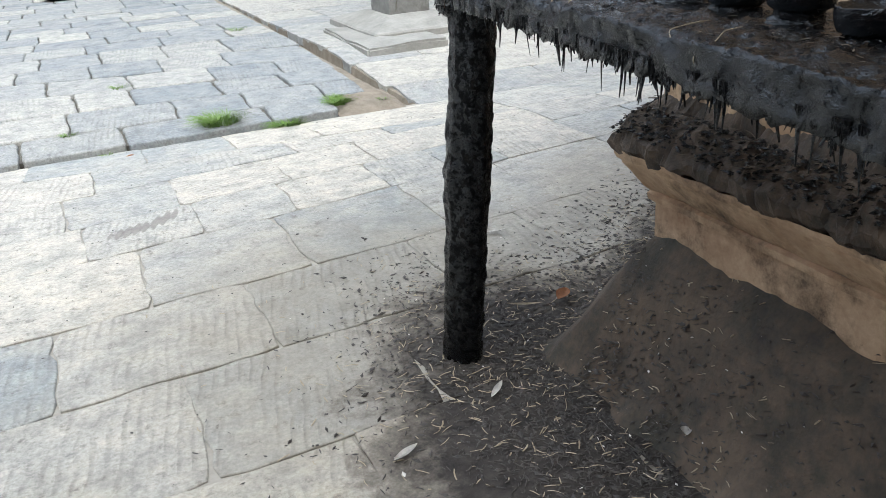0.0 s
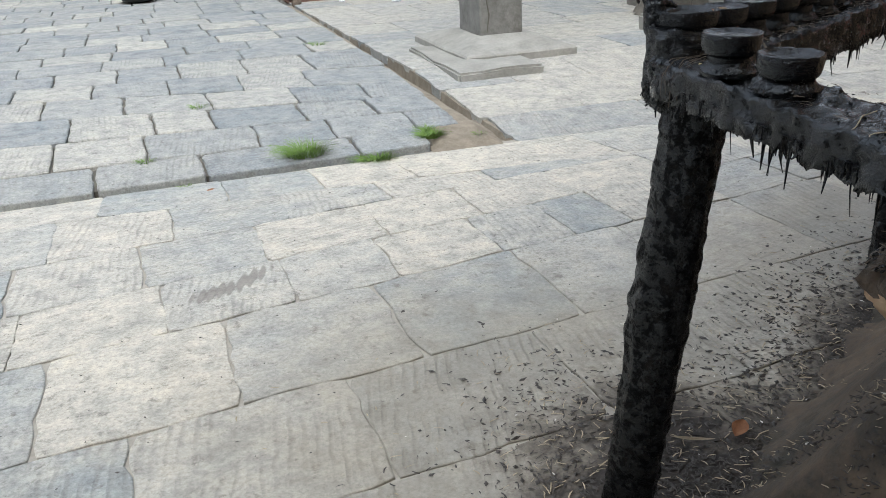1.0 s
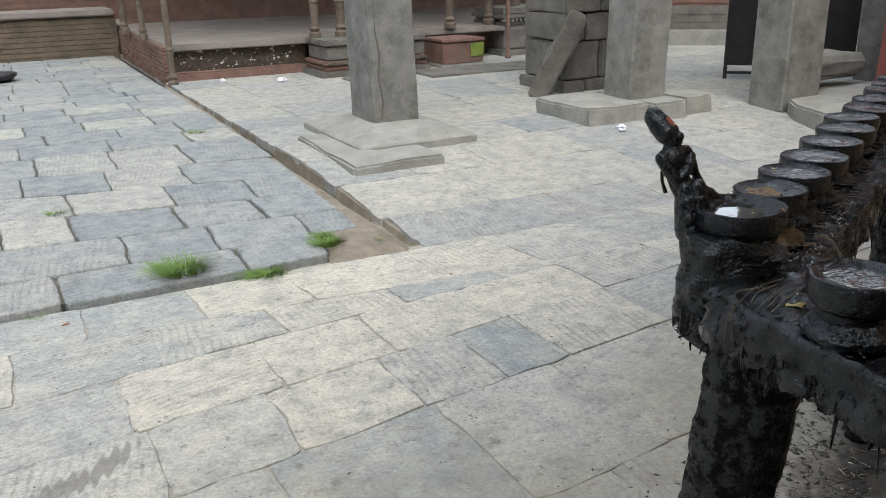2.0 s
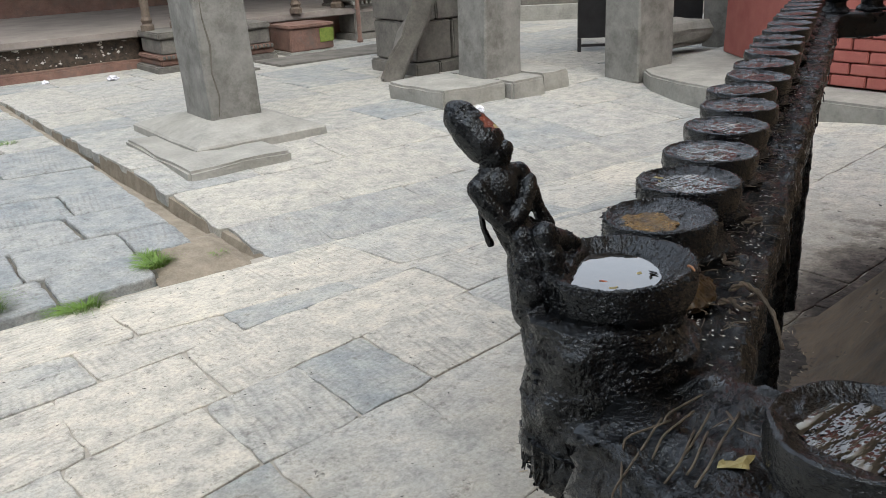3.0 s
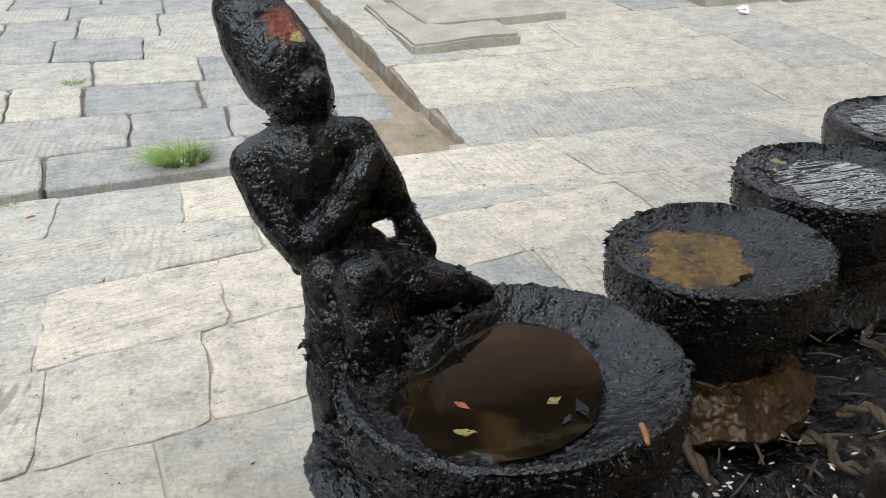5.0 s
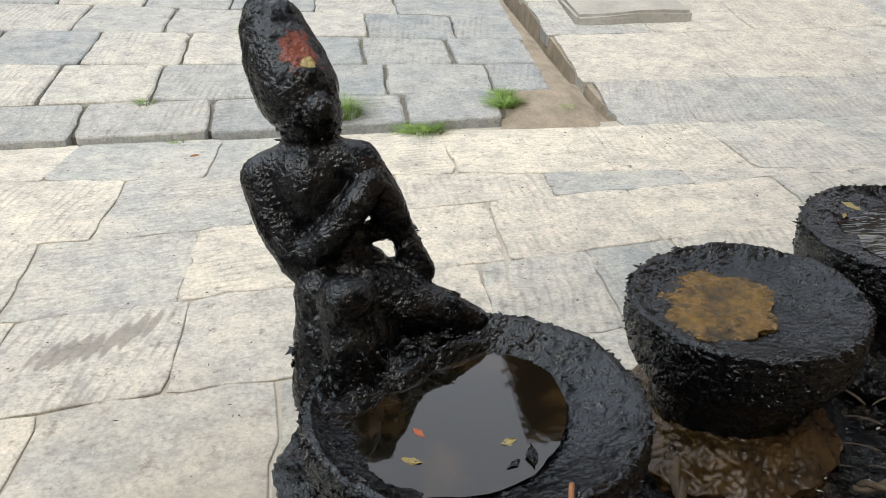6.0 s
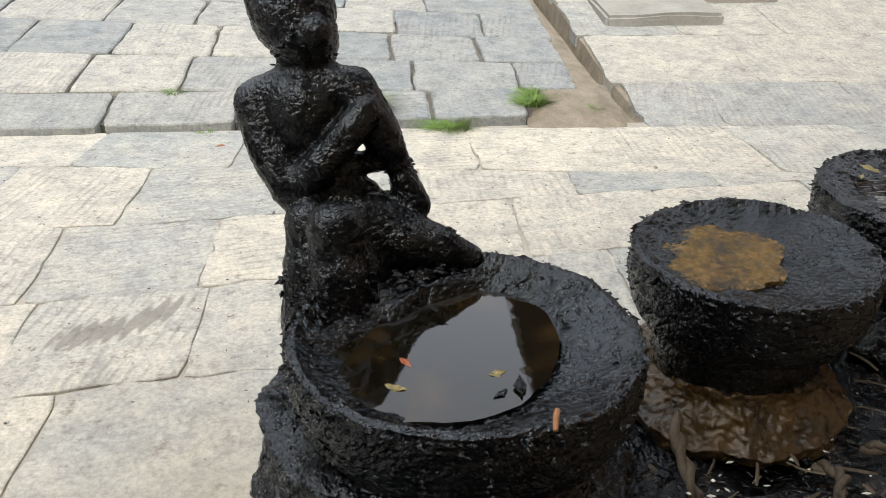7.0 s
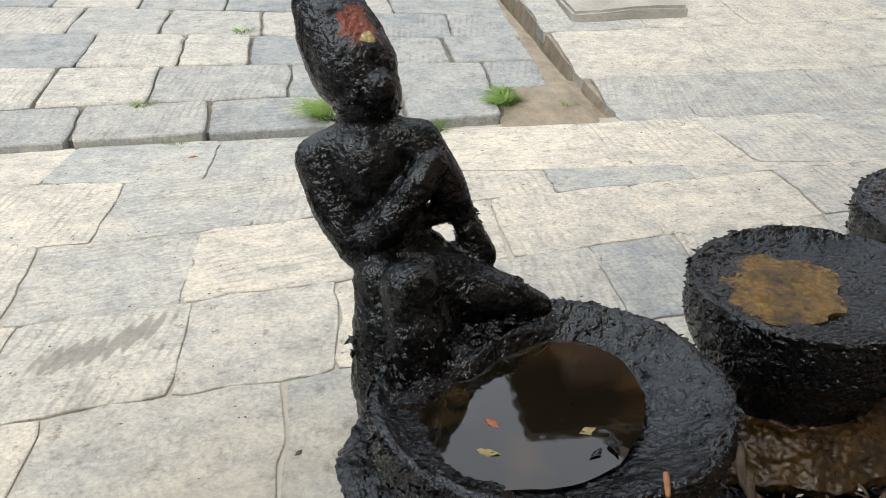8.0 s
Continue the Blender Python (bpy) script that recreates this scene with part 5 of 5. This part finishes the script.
tuft("grass_tuft", -1.18, -0.10, -0.08, 26, 0.05, 0.02, 9, "thin grass under the court's edge")


# ---- litter on the ground ----
def slivers(spots, seed, lo, hi, width):
    """Straws and shreds: thin, bent, four-sided slips lying at all angles."""
    rng = random.Random(seed)
    bm = bmesh.new()
    for x, y, z in spots:
        l, a, w = rng.uniform(lo, hi), rng.uniform(0, 6.283), width * rng.uniform(0.5, 1.4)
        b, lift = rng.uniform(-0.5, 0.5), rng.uniform(0, 0.25) * l * 0.4
        last = None
        for k in range(4):
            s = k / 3 - 0.5
            ang = a + b * s
            cx, cy, cz = x + math.cos(ang) * l * s, y + math.sin(ang) * l * s, z + 0.0015 + lift * (0.5 - 2 * s * s) + (k - 1.5) * lift * 0.3
            ww = w * (1 - 1.2 * abs(s) ** 2)
            nx, ny = -math.sin(ang) * ww, math.cos(ang) * ww
            ring = [bm.verts.new((cx + nx, cy + ny, cz)), bm.verts.new((cx, cy, cz + w * 0.6)), bm.verts.new((cx - nx, cy - ny, cz)), bm.verts.new((cx, cy, cz - w * 0.3))]
            if last:
                for i in range(4):
                    bm.faces.new((last[i], last[(i + 1) % 4], ring[(i + 1) % 4], ring[i]))
            last = ring
    return bm


def bank(x, y):
    """Height of the oily bank and ground round the shrine's foot."""
    p = Vector((x, y))
    n1 = Vector((-0.459, 0.888))
    d1 = -0.26 - x
    d2 = (p - Vector((-0.26, -3.05))).dot(n1)
    d2 = d2 * 0.70
    d = max(d1, d2) if not (d1 > 0 and d2 > 0) else math.hypot(d1, d2) * 0.93
    return max(interp(y, LOW) + 0.003, interp(d, [(0.0, 0.35), (0.03, 0.315), (0.075, 0.22), (0.12, 0.12), (0.165, 0.05), (0.21, 0.02)]))


def scatter(n, seed, cx, cy, sx, sy, ang=0.0):
    rng = random.Random(seed)
    out = []
    while len(out) < n:
        u, v = rng.gauss(0, sx), rng.gauss(0, sy)
        x, y = cx + u * math.cos(ang) - v * math.sin(ang), cy + u * math.sin(ang) + v * math.cos(ang)
        if (x > -0.22 and y < -3.0 + 0.52 * (x + 0.26)) or x < -1.25:
            continue
        out.append((x, y, bank(x, y)))
    return out


FAR_ANG = radians(27.5)
dark = scatter(3600, 1, -0.50, -3.15, 0.15, 0.34) + scatter(2200, 2, 0.25, -2.48, 0.55, 0.16, FAR_ANG) + scatter(700, 3, -0.45, -2.75, 0.2, 0.25)
tagged(obj("charred_litter", slivers(dark, 4, 0.004, 0.018, 0.0014), M_char), "charred shreds and burnt matter strewn round a lamp rack", "litter", kind="stuff")
dark2 = scatter(2400, 11, -0.48, -3.1, 0.15, 0.36) + scatter(1800, 12, 0.3, -2.45, 0.55, 0.17, FAR_ANG)
tagged(obj("burnt_crumbs", crumbs(dark2, 13, 0.002, 0.0075, 0.8), M_char), "black burnt crumbs strewn under a lamp rack", "litter", kind="stuff")
pale = scatter(750, 5, -0.50, -3.05, 0.20, 0.36) + scatter(560, 6, 0.2, -2.48, 0.5, 0.17, FAR_ANG) + scatter(60, 7, -0.6, -2.6, 0.4, 0.3)
tagged(obj("straw_litter", slivers(pale, 8, 0.006, 0.032, 0.0013), M_straw), "pale straw shreds strewn under a lamp rack", "litter", kind="stuff")
bits = scatter(80, 9, -0.42, -3.1, 0.2, 0.4) + scatter(25, 10, 0.2, -2.45, 0.5, 0.2, FAR_ANG)
tagged(obj("pale_bits", crumbs(bits, 14, 0.002, 0.0045, 0.5), M_flake), "pale flakes strewn over oily dirt", "litter", kind="stuff")
rngs = random.Random(31)
# burnt straw and lumps of soot on the cornice cap
cap, capl = [], []
for _ in range(2600):
    e = 0 if rngs.random() < 0.62 else 1
    d = rngs.uniform(0.015, 0.078)
    o = outset(SHRINE, d)
    q = o[e].lerp(o[e + 1], 1 - rngs.random() * 0.8 if e == 0 else rngs.random() * 0.7)
    z = interp(d, [(0.01, 0.626), (0.04, 0.610), (0.066, 0.590), (0.080, 0.572)])
    (cap if rngs.random() < 0.16 else capl).append((q.x, q.y, z + 0.003))
tagged(obj("cornice_straw", slivers(cap, 33, 0.012, 0.05, 0.0012), M_wick), "burnt straw lying on a sooty cornice", "litter", kind="stuff")
tagged(obj("soot_lumps", crumbs(capl, 34, 0.002, 0.006, 1.0), M_gunk_dry), "black lumps of soot on a cornice", "soot", kind="stuff")
grit = []
for _ in range(900):
    x, y = rngs.uniform(-2.2, 2.2), rngs.uniform(-3.0, 1.2)
    if y > -0.1 and x < 0.45:
        continue
    grit.append((x, y, (interp(y, LOW) if y < -0.06 else interp(y, SIDE)) + 0.004))
tagged(obj("grit", crumbs(grit, 32, 0.0012, 0.0038, 0.7), M_char), "dark grit scattered on the paving", "grit", kind="stuff")


def leaf(name, x, y, z, l, w, ang, mat, label, curl=0.25):
    """A single fallen leaf with a keel and a curled edge."""
    bm = bmesh.new()
    n = 9
    rows = []
    for k in range(n):
        s = k / (n - 1)
        ww = w * math.sin(math.pi * min(1, s * 0.97 + 0.02)) ** 0.8
        zc = curl * l * (s - 0.5) ** 2
        rows.append([bm.verts.new(((s - 0.5) * l, d * ww, zc + abs(d) * ww * 0.55 + (0.001 if side else 0.0))) for d, side in ((-1, 0), (-0.5, 0), (0, 0), (0.5, 0), (1, 0))])
    for a, b in zip(rows, rows[1:]):
        for i in range(4):
            bm.faces.new((a[i], a[i + 1], b[i + 1], b[i]))
    bmesh.ops.solidify(bm, geom=bm.faces[:], thickness=0.0008)
    ob = obj(name, bm, mat, smooth=True)
    ob.matrix_basis = pose(x, y, z + 0.002, 6, -4, ang)
    return tagged(ob, label, "leaf")


leaf("fallen_leaf", -0.26, -2.70, 0.06, 0.06, 0.017, 35, M_leaf, "curled reddish-brown dead leaf on oily dirt")
leaf("fallen_leaf", -0.20, -2.205, 0.045, 0.075, 0.010, -25, M_flake, "long pale dry leaf lying on the paving")
leaf("fallen_leaf", -0.85, -3.09, 0.05, 0.06, 0.008, 20, M_flake, "pale curled dry leaf on dark dirt")
leaf("fallen_leaf", -0.36, -2.68, 0.05, 0.09, 0.005, -35, M_straw, "long thin straw-coloured dry leaf")
leaf("fallen_leaf", -0.60, -2.985, 0.05, 0.06, 0.007, 40, M_flake, "pale narrow dry leaf beside a post")
leaf("fallen_leaf", -1.10, -0.32, -0.045, 0.035, 0.008, 10, M_leaf, "small brown leaf by the court's edge")
leaf("fallen_leaf", -0.40, -3.34, 0.10, 0.025, 0.010, 60, M_flake, "small white petal on an oily dirt bank")


def crumple(x, y, z, r, mat, label, seed):
    bm = bmesh.new()
    bmesh.ops.create_icosphere(bm, subdivisions=3, radius=r)
    for v in bm.verts:
        v.co *= 1 + 0.6 * noise.noise(v.co / r * 1.7 + Vector((seed, 0, 0)))
        v.co.z *= 0.6
    ob = obj("crumpled_wrapper", bm, mat)
    ob.location = (x, y, z + r * 0.5)
    return tagged(ob, label, "litter")


crumple(0.87, 5.35, 0.0, 0.03, M_plastic, "small white crumpled paper on the paving", 1)
crumple(1.38, 4.98, 0.0, 0.045, M_plastic, "pale crumpled plastic wrapper on the paving", 2)
crumple(2.62, 1.18, 0.0, 0.035, M_plastic, "white crumpled wrapper against a low platform", 3)


# ---- things on the lamp ledge ----
def cord(name, path, r, mat, label, cat, twist=True):
    bm = bmesh.new()
    pts = [Vector(p) for p in path]
    fine = []
    for a, b in zip(pts, pts[1:]):
        for k in range(6):
            fine.append(a.lerp(b, k / 6))
    fine.append(pts[-1])
    sm = [fine[0]] + [(fine[i - 1] + fine[i] * 2 + fine[i + 1]) / 4 for i in range(1, len(fine) - 1)] + [fine[-1]]
    for ph in ((0, math.pi) if twist else (0,)):
        strand = []
        for i, p in enumerate(sm):
            a = i * 0.9 + ph
            o = r * 0.5 if twist else 0
            strand.append(p + Vector((math.cos(a) * o, math.sin(a) * o * 0.6, math.sin(a) * o)))
        tube(strand, [r * (0.65 if twist else 1) * (1 - 0.4 * (i / len(strand)) ** 4) for i in range(len(strand))], 7, bm, 0.0005, ph)
    return tagged(obj(name, bm, mat, smooth=True), label, cat)


cord("burnt_wick", [(-0.484, -2.776, 0.886), (-0.4845, -2.79, 0.883), (-0.486, -2.806, 0.879), (-0.4865, -2.823, 0.876)], 0.0026, M_wick, "grey twisted cotton wick lying on sooty ledge", "wick")
cord("burnt_wick", [(-0.482, -2.774, 0.886), (-0.474, -2.779, 0.881), (-0.466, -2.776, 0.878)], 0.0018, M_wick, "short bent burnt wick on sooty ledge", "wick")
cord("burnt_wick", [(-0.388, -2.743, 0.884), (-0.376, -2.746, 0.885), (-0.373, -2.757, 0.881), (-0.376, -2.770, 0.880), (-0.386, -2.776, 0.879), (-0.378, -2.784, 0.879)], 0.0017, M_wick, "looped brown cotton wick on sooty ledge", "wick")
cord("burnt_wick", [(-0.430, -2.812, 0.882), (-0.420, -2.815, 0.885), (-0.417, -2.826, 0.880), (-0.424, -2.842, 0.872), (-0.434, -2.856, 0.855)], 0.0019, M_wick, "brown wick hanging over the ledge's edge", "wick")
cord("burnt_wick", [(-0.446, -2.815, 0.879), (-0.441, -2.822, 0.881), (-0.446, -2.829, 0.879), (-0.439, -2.836, 0.879)], 0.0021, M_wick, "curled charred wick on sooty ledge", "wick")
cord("burnt_wick", [(-0.30, -2.735, 0.88), (-0.29, -2.742, 0.882), (-0.28, -2.738, 0.879)], 0.002, M_wick, "small charred wick on sooty ledge", "wick")
cord("stick", [(-0.545, -2.795, 0.872), (-0.548, -2.83, 0.876), (-0.551, -2.875, 0.876), (-0.556, -2.915, 0.886)], 0.0042, M_gunk_dry, "oily brown stick jammed beneath a corner lamp", "stick", False)
rs = random.Random(77)
for k in range(9):
    x, y = -0.585 + rs.uniform(-0.02, 0.02), -2.905 + rs.uniform(-0.02, 0.015)
    cord("straw_stem", [(x + 0.004, y, 0.890), (x - 0.024, y - 0.004 + rs.uniform(-.01, .01), 0.889), (x - 0.040 + rs.uniform(-.004, .004), y - 0.006, 0.870), (x - 0.042 + rs.uniform(-.008, .008), y - 0.01, 0.84 + rs.uniform(-.012, .008))], 0.0006, M_wick, "dry straw stem hanging over a sooty ledge", "straw", False)
for k in range(7):
    s = rs.uniform(0.25, 0.9)
    x, y = -0.612 + E2.x * s, -2.80 + E2.y * s
    cord("straw_stem", [(x + 0.06, y + 0.02, 0.889), (x + 0.02, y, 0.893), (x - 0.004, y + rs.uniform(-.02, .02), 0.888), (x - 0.009, y + rs.uniform(-.01, .01), 0.87), (x - 0.008, y, 0.845)], 0.0006, M_straw, "dry straw stem hanging over a sooty ledge", "straw", False)

# flakes of ash and wax on the decks
rf = random.Random(41)
fl = []
for _ in range(170):
    s, d = abs(rf.gauss(0.1, 0.22)), rf.uniform(-0.06, -0.02)
    c = CORNER + E1 * s
    n = Vector((-E1.y, E1.x))
    fl.append((c.x + n.x * d, c.y + n.y * d, 0.879))
for x, y in ((-0.481, -2.82), (-0.478, -2.832), (-0.466, -2.834), (-0.357, -2.786), (-0.385, -2.788), (-0.402, -2.813), (-0.484, -2.826)):
    fl.append((x, y, 0.880))
    fl.append((x + 0.003, y + 0.002, 0.880))
for _ in range(120):
    c = CORNER + E1 * rf.uniform(0.2, 1.9)
    d = rf.uniform(-0.06, -0.03)
    fl.append((c.x - E1.y * d, c.y + E1.x * d, 0.878))
tagged(obj("ash_flakes", crumbs(fl, 42, 0.0004, 0.0012, 0.5), M_flake), "white flakes of ash and wax on a sooty ledge", "ash", kind="stuff")
st = []
for _ in range(620):
    c = CORNER + E1 * rf.uniform(0.05, 1.9)
    d = rf.uniform(-0.063, -0.01)
    st.append((c.x - E1.y * d, c.y + E1.x * d, 0.878))
for _ in range(160):
    c = Vector((-0.606, -2.80)) + E2 * rf.uniform(0.1, 1.6)
    d = rf.uniform(0.0, 0.10)
    st.append((c.x - E2.y * d, c.y + E2.x * d, 0.888))
tagged(obj("wick_shreds", slivers(st, 43, 0.004, 0.014, 0.0006), M_wick), "shreds of burnt wick and straw on a sooty ledge", "litter", kind="stuff")


def fleck(x, y, z, r, mat, label, seed, stretch=1.0):
    bm = crumbs([(0, 0, 0)] * 1, seed, r, r * 1.01, 0.25)
    bmesh.ops.subdivide_edges(bm, edges=bm.edges[:], cuts=2, use_grid_fill=False)
    for v in bm.verts:
        v.co += 0.25 * r * noise.noise_vector(v.co * 900 + Vector((seed, 0, 0)))
    ob = obj("petal_scrap", bm, mat)
    ob.location = (x, y, z)
    return tagged(ob, label, "scrap")


fleck(-0.5735, -2.828, 0.9354, 0.0016, M_scrap, "red petal scrap floating in lamp oil", 1)
fleck(-0.576, -2.838, 0.9353, 0.0026, M_yellow, "yellow petal scrap sunk in lamp oil", 2)
fleck(-0.551, -2.834, 0.9353, 0.0022, M_yellow, "yellow petal scrap sunk in lamp oil", 3)
fleck(-0.551, -2.842, 0.9356, 0.0017, M_gunk, "black crumb at the edge of lamp oil", 4)
fleck(-0.546, -2.840, 0.9360, 0.0018, M_gunk, "black crumb at the edge of lamp oil", 5)
fleck(-0.389, -2.714, 0.9330, 0.0030, M_yellow, "dried yellow wax on a lamp rim", 6)
fleck(-0.396, -2.722, 0.9330, 0.0022, M_yellow, "dried yellow wax on a lamp rim", 7)
cord("orange_twig", [(-0.5415, -2.859, 0.9440), (-0.5425, -2.862, 0.9445), (-0.543, -2.8645, 0.943)], 0.0007, M_leaf, "tiny orange twig stuck on a lamp rim", "twig", False)
fleck(-0.600, -2.935, 0.888, 0.010, M_yellow, "greenish yellow residue on a sooty ledge", 8)


# ---- unseen roofs and houses added to close the court ----
def temple_roof():
    base = empty("temple_roof", 3.5, 7.4, 2.95)
    # unseen roof slab, put over the posts to darken the terrace behind
    part("soffit", box_bm(0.2, 4.9, 2.95, 7.6, 9.6, 3.05, 0.01), M_wood, base)
    part("tiles", box_bm(0.1, 4.8, 3.052, 7.7, 9.7, 3.2, 0.03), M_brick, base)
    # unseen storeys and cone, added to darken part of the oil's reflection
    for z0, z1, x0, x1, y0, y1 in ((3.2, 5.8, 1.9, 6.6, 5.9, 9.4), (6.3, 9.0, 2.4, 6.2, 6.3, 9.1)):
        part("upper_storey", box_bm(x0, y0, z0, x1, y1, z1, 0.02), M_brick, base)
        bm = bmesh.new()
        rings = [[bm.verts.new((x, y, z)) for x, y in ((x0 - o, y0 - o), (x1 + o, y0 - o), (x1 + o, y1 + o), (x0 - o, y1 + o))] for o, z in ((0.75, z1 - 0.25), (0.8, z1 - 0.15), (-0.5, z1 + 0.5))]
        for a, b in zip(rings, rings[1:]):
            for i in range(4):
                bm.faces.new((a[i], a[(i + 1) % 4], b[(i + 1) % 4], b[i]))
        bm.faces.new(rings[0][::-1])
        bm.faces.new(rings[-1])
        part("upper_roof", bm, M_wood, base)
    part("roof_cone", lathe([(2.2, 9.45), (1.2, 10.4), (0.3, 11.6), (0.05, 12.2)], 24, (4.3, 7.7, 0)), M_wood, base)
    return tagged(base, "unseen tiered roofs of timber and brick added over a temple terrace", "roof", kind="structure")


temple_roof()


def court_building(name, x0, y0, x1, y1, h, label, seed):
    """A plain brick house beyond what the walk shows, added to block the low sky."""
    base = empty(name, (x0 + x1) / 2, (y0 + y1) / 2, 0)
    part("wall", box_bm(x0, y0, -0.1, x1, y1, h, 0.02), M_brick, base)
    part("roof", box_bm(x0 - 0.7, y0 - 0.7, h + 0.002, x1 + 0.7, y1 + 0.7, h + 0.3, 0.05), M_wood, base, "broad dark eaves")
    n = int(max(x1 - x0, y1 - y0) / 2.2)
    along = x1 - x0 > y1 - y0
    for k in range(n):
        for z in (1.0, 3.6):
            if z + 1.3 > h:
                continue
            if along:
                yy = y1 + 0.002 if y1 < 0 else y0 - 0.062
                xx = x0 + 1.1 + 2.2 * k
                part("window", box_bm(xx, yy, z, xx + 0.9, yy + 0.06, z + 1.2, 0.01), M_wood, base)
            else:
                xx = x1 + 0.002 if x1 < 0 else x0 - 0.062
                yy = y0 + 1.1 + 2.2 * k
                part("window", box_bm(xx, yy, z, xx + 0.06, yy + 0.9, z + 1.2, 0.01), M_wood, base)
    return tagged(base, label, "house")


court_building("unseen_house", -13.5, -14.0, 11.0, -8.0, 7.0, "unseen brick house with dark eaves added to close the court", 1)
court_building("unseen_house", -17.0, -7.5, -10.5, 10.0, 6.5, "unseen brick house with dark eaves added beside the court", 2)
court_building("unseen_house", -10.0, 13.0, 14.0, 17.0, 5.5, "unseen brick house with dark eaves added behind the temple", 3)


# ---- flagstones of the pavements ----
def lay_all():
    rng = random.Random(11)
    # raised court: edges of the courses (height at x = -1.6, slope), and the joints that can be told
    lines = [(-0.08, 0.012), (0.205, -0.02), (0.625, -0.105), (1.08, -0.175), (1.54, -0.235), (1.95, -0.16), (2.42, -0.03)]
    while lines[-1][0] < 9.0:
        lines.append((lines[-1][0] + rng.uniform(0.34, 0.44), -0.02))
    given = {0: (-2.05, -1.575, -1.09, -0.37, 0.0), 1: (-1.76, -1.335, -0.80, -0.42, 0.0, 0.225), 2: (-1.70, -1.28, -0.98, -0.50, -0.12, 0.235),
             3: (-1.86, -1.42, -0.95, -0.47, -0.06, 0.245), 4: (-1.6, -1.15, -0.72, -0.3, 0.255)}
    rows = []
    for i in range(len(lines) - 1):
        g = given.get(i)
        if not g:
            g = (0.27 - rng.uniform(0.3, 0.5), 0.27)
        js = list(g)
        while js[0] > -8.5:
            js.insert(0, js[0] - rng.uniform(0.38, 0.56))
        rows.append((lines[i], lines[i + 1], js))
    lay(pavement_court, M_court, M_court_far, rows, lambda x, y: interp(y, COURT), lambda x, y: y < 5.6 and x > -4.0, 0.0045, 0.007, 0.008, 3, (0.03, 0.006))
    # front apron
    lines = [(-0.055, -0.035), (-0.452, -0.10), (-0.972, 0.092), (-1.363, 0.12), (-1.722, 0.12), (-2.19, 0.085), (-2.60, 0.07), (-3.0, 0.05), (-3.43, 0.05), (-3.88, 0.05), (-4.35, 0.05), (-4.8, 0.05), (-5.3, 0.05), (-5.8, 0.05), (-6.3, 0.05)]
    given = {1: (-1.70, -1.28, -0.855, -0.45), 2: (-1.80, -1.40, -1.005, -0.582, -0.2), 3: (-1.75, -1.345, -0.977, -0.643, -0.28, 0.0, 0.25), 4: (-1.65, -1.2, -0.75, -0.27, 0.15), 5: (-1.9, -1.45, -0.95, -0.45)}
    rows = []
    for i in range(len(lines) - 1):
        rows.append((lines[i], lines[i + 1], joints(rng, -6.0, 5.5, given.get(i, ()), 0.38, 0.52)))
    rows = [(a, b, [j for j in js if True]) for b, a, js in rows]
    lay(pavement_front, M_front, M_front_far, rows, lambda x, y: interp(y, LOW), lambda x, y: -3.6 < x < 2.6 and y > -3.9, 0.0, 0.009, 0.003, 5, (0.012, 0.002),
        lambda x, y: (x > -0.05 and -4.6 < y < -2.95 and x < 2.4))
    # walk beside the drain
    rows = []
    y = -0.06
    lean = -0.03
    while y < 8.8:
        h = rng.uniform(0.38, 0.6)
        first = interp(y, DRAIN_RIGHT) - 0.004
        js = [first, first + rng.uniform(0.3, 0.7)]
        while js[-1] < 11.0:
            js.append(js[-1] + rng.uniform(0.45, 0.8))
        after = rng.uniform(-0.025, 0.025)
        rows.append(((y, lean), (y + h, after), js))
        y, lean = y + h, after
    lay(pavement_side, M_side, M_side_far, rows, lambda x, y: interp(y, SIDE), lambda x, y: y < 4.2 and x < 6.5, 0.0, 0.010, 0.003, 8, (0.012, 0.002))


lay_all()
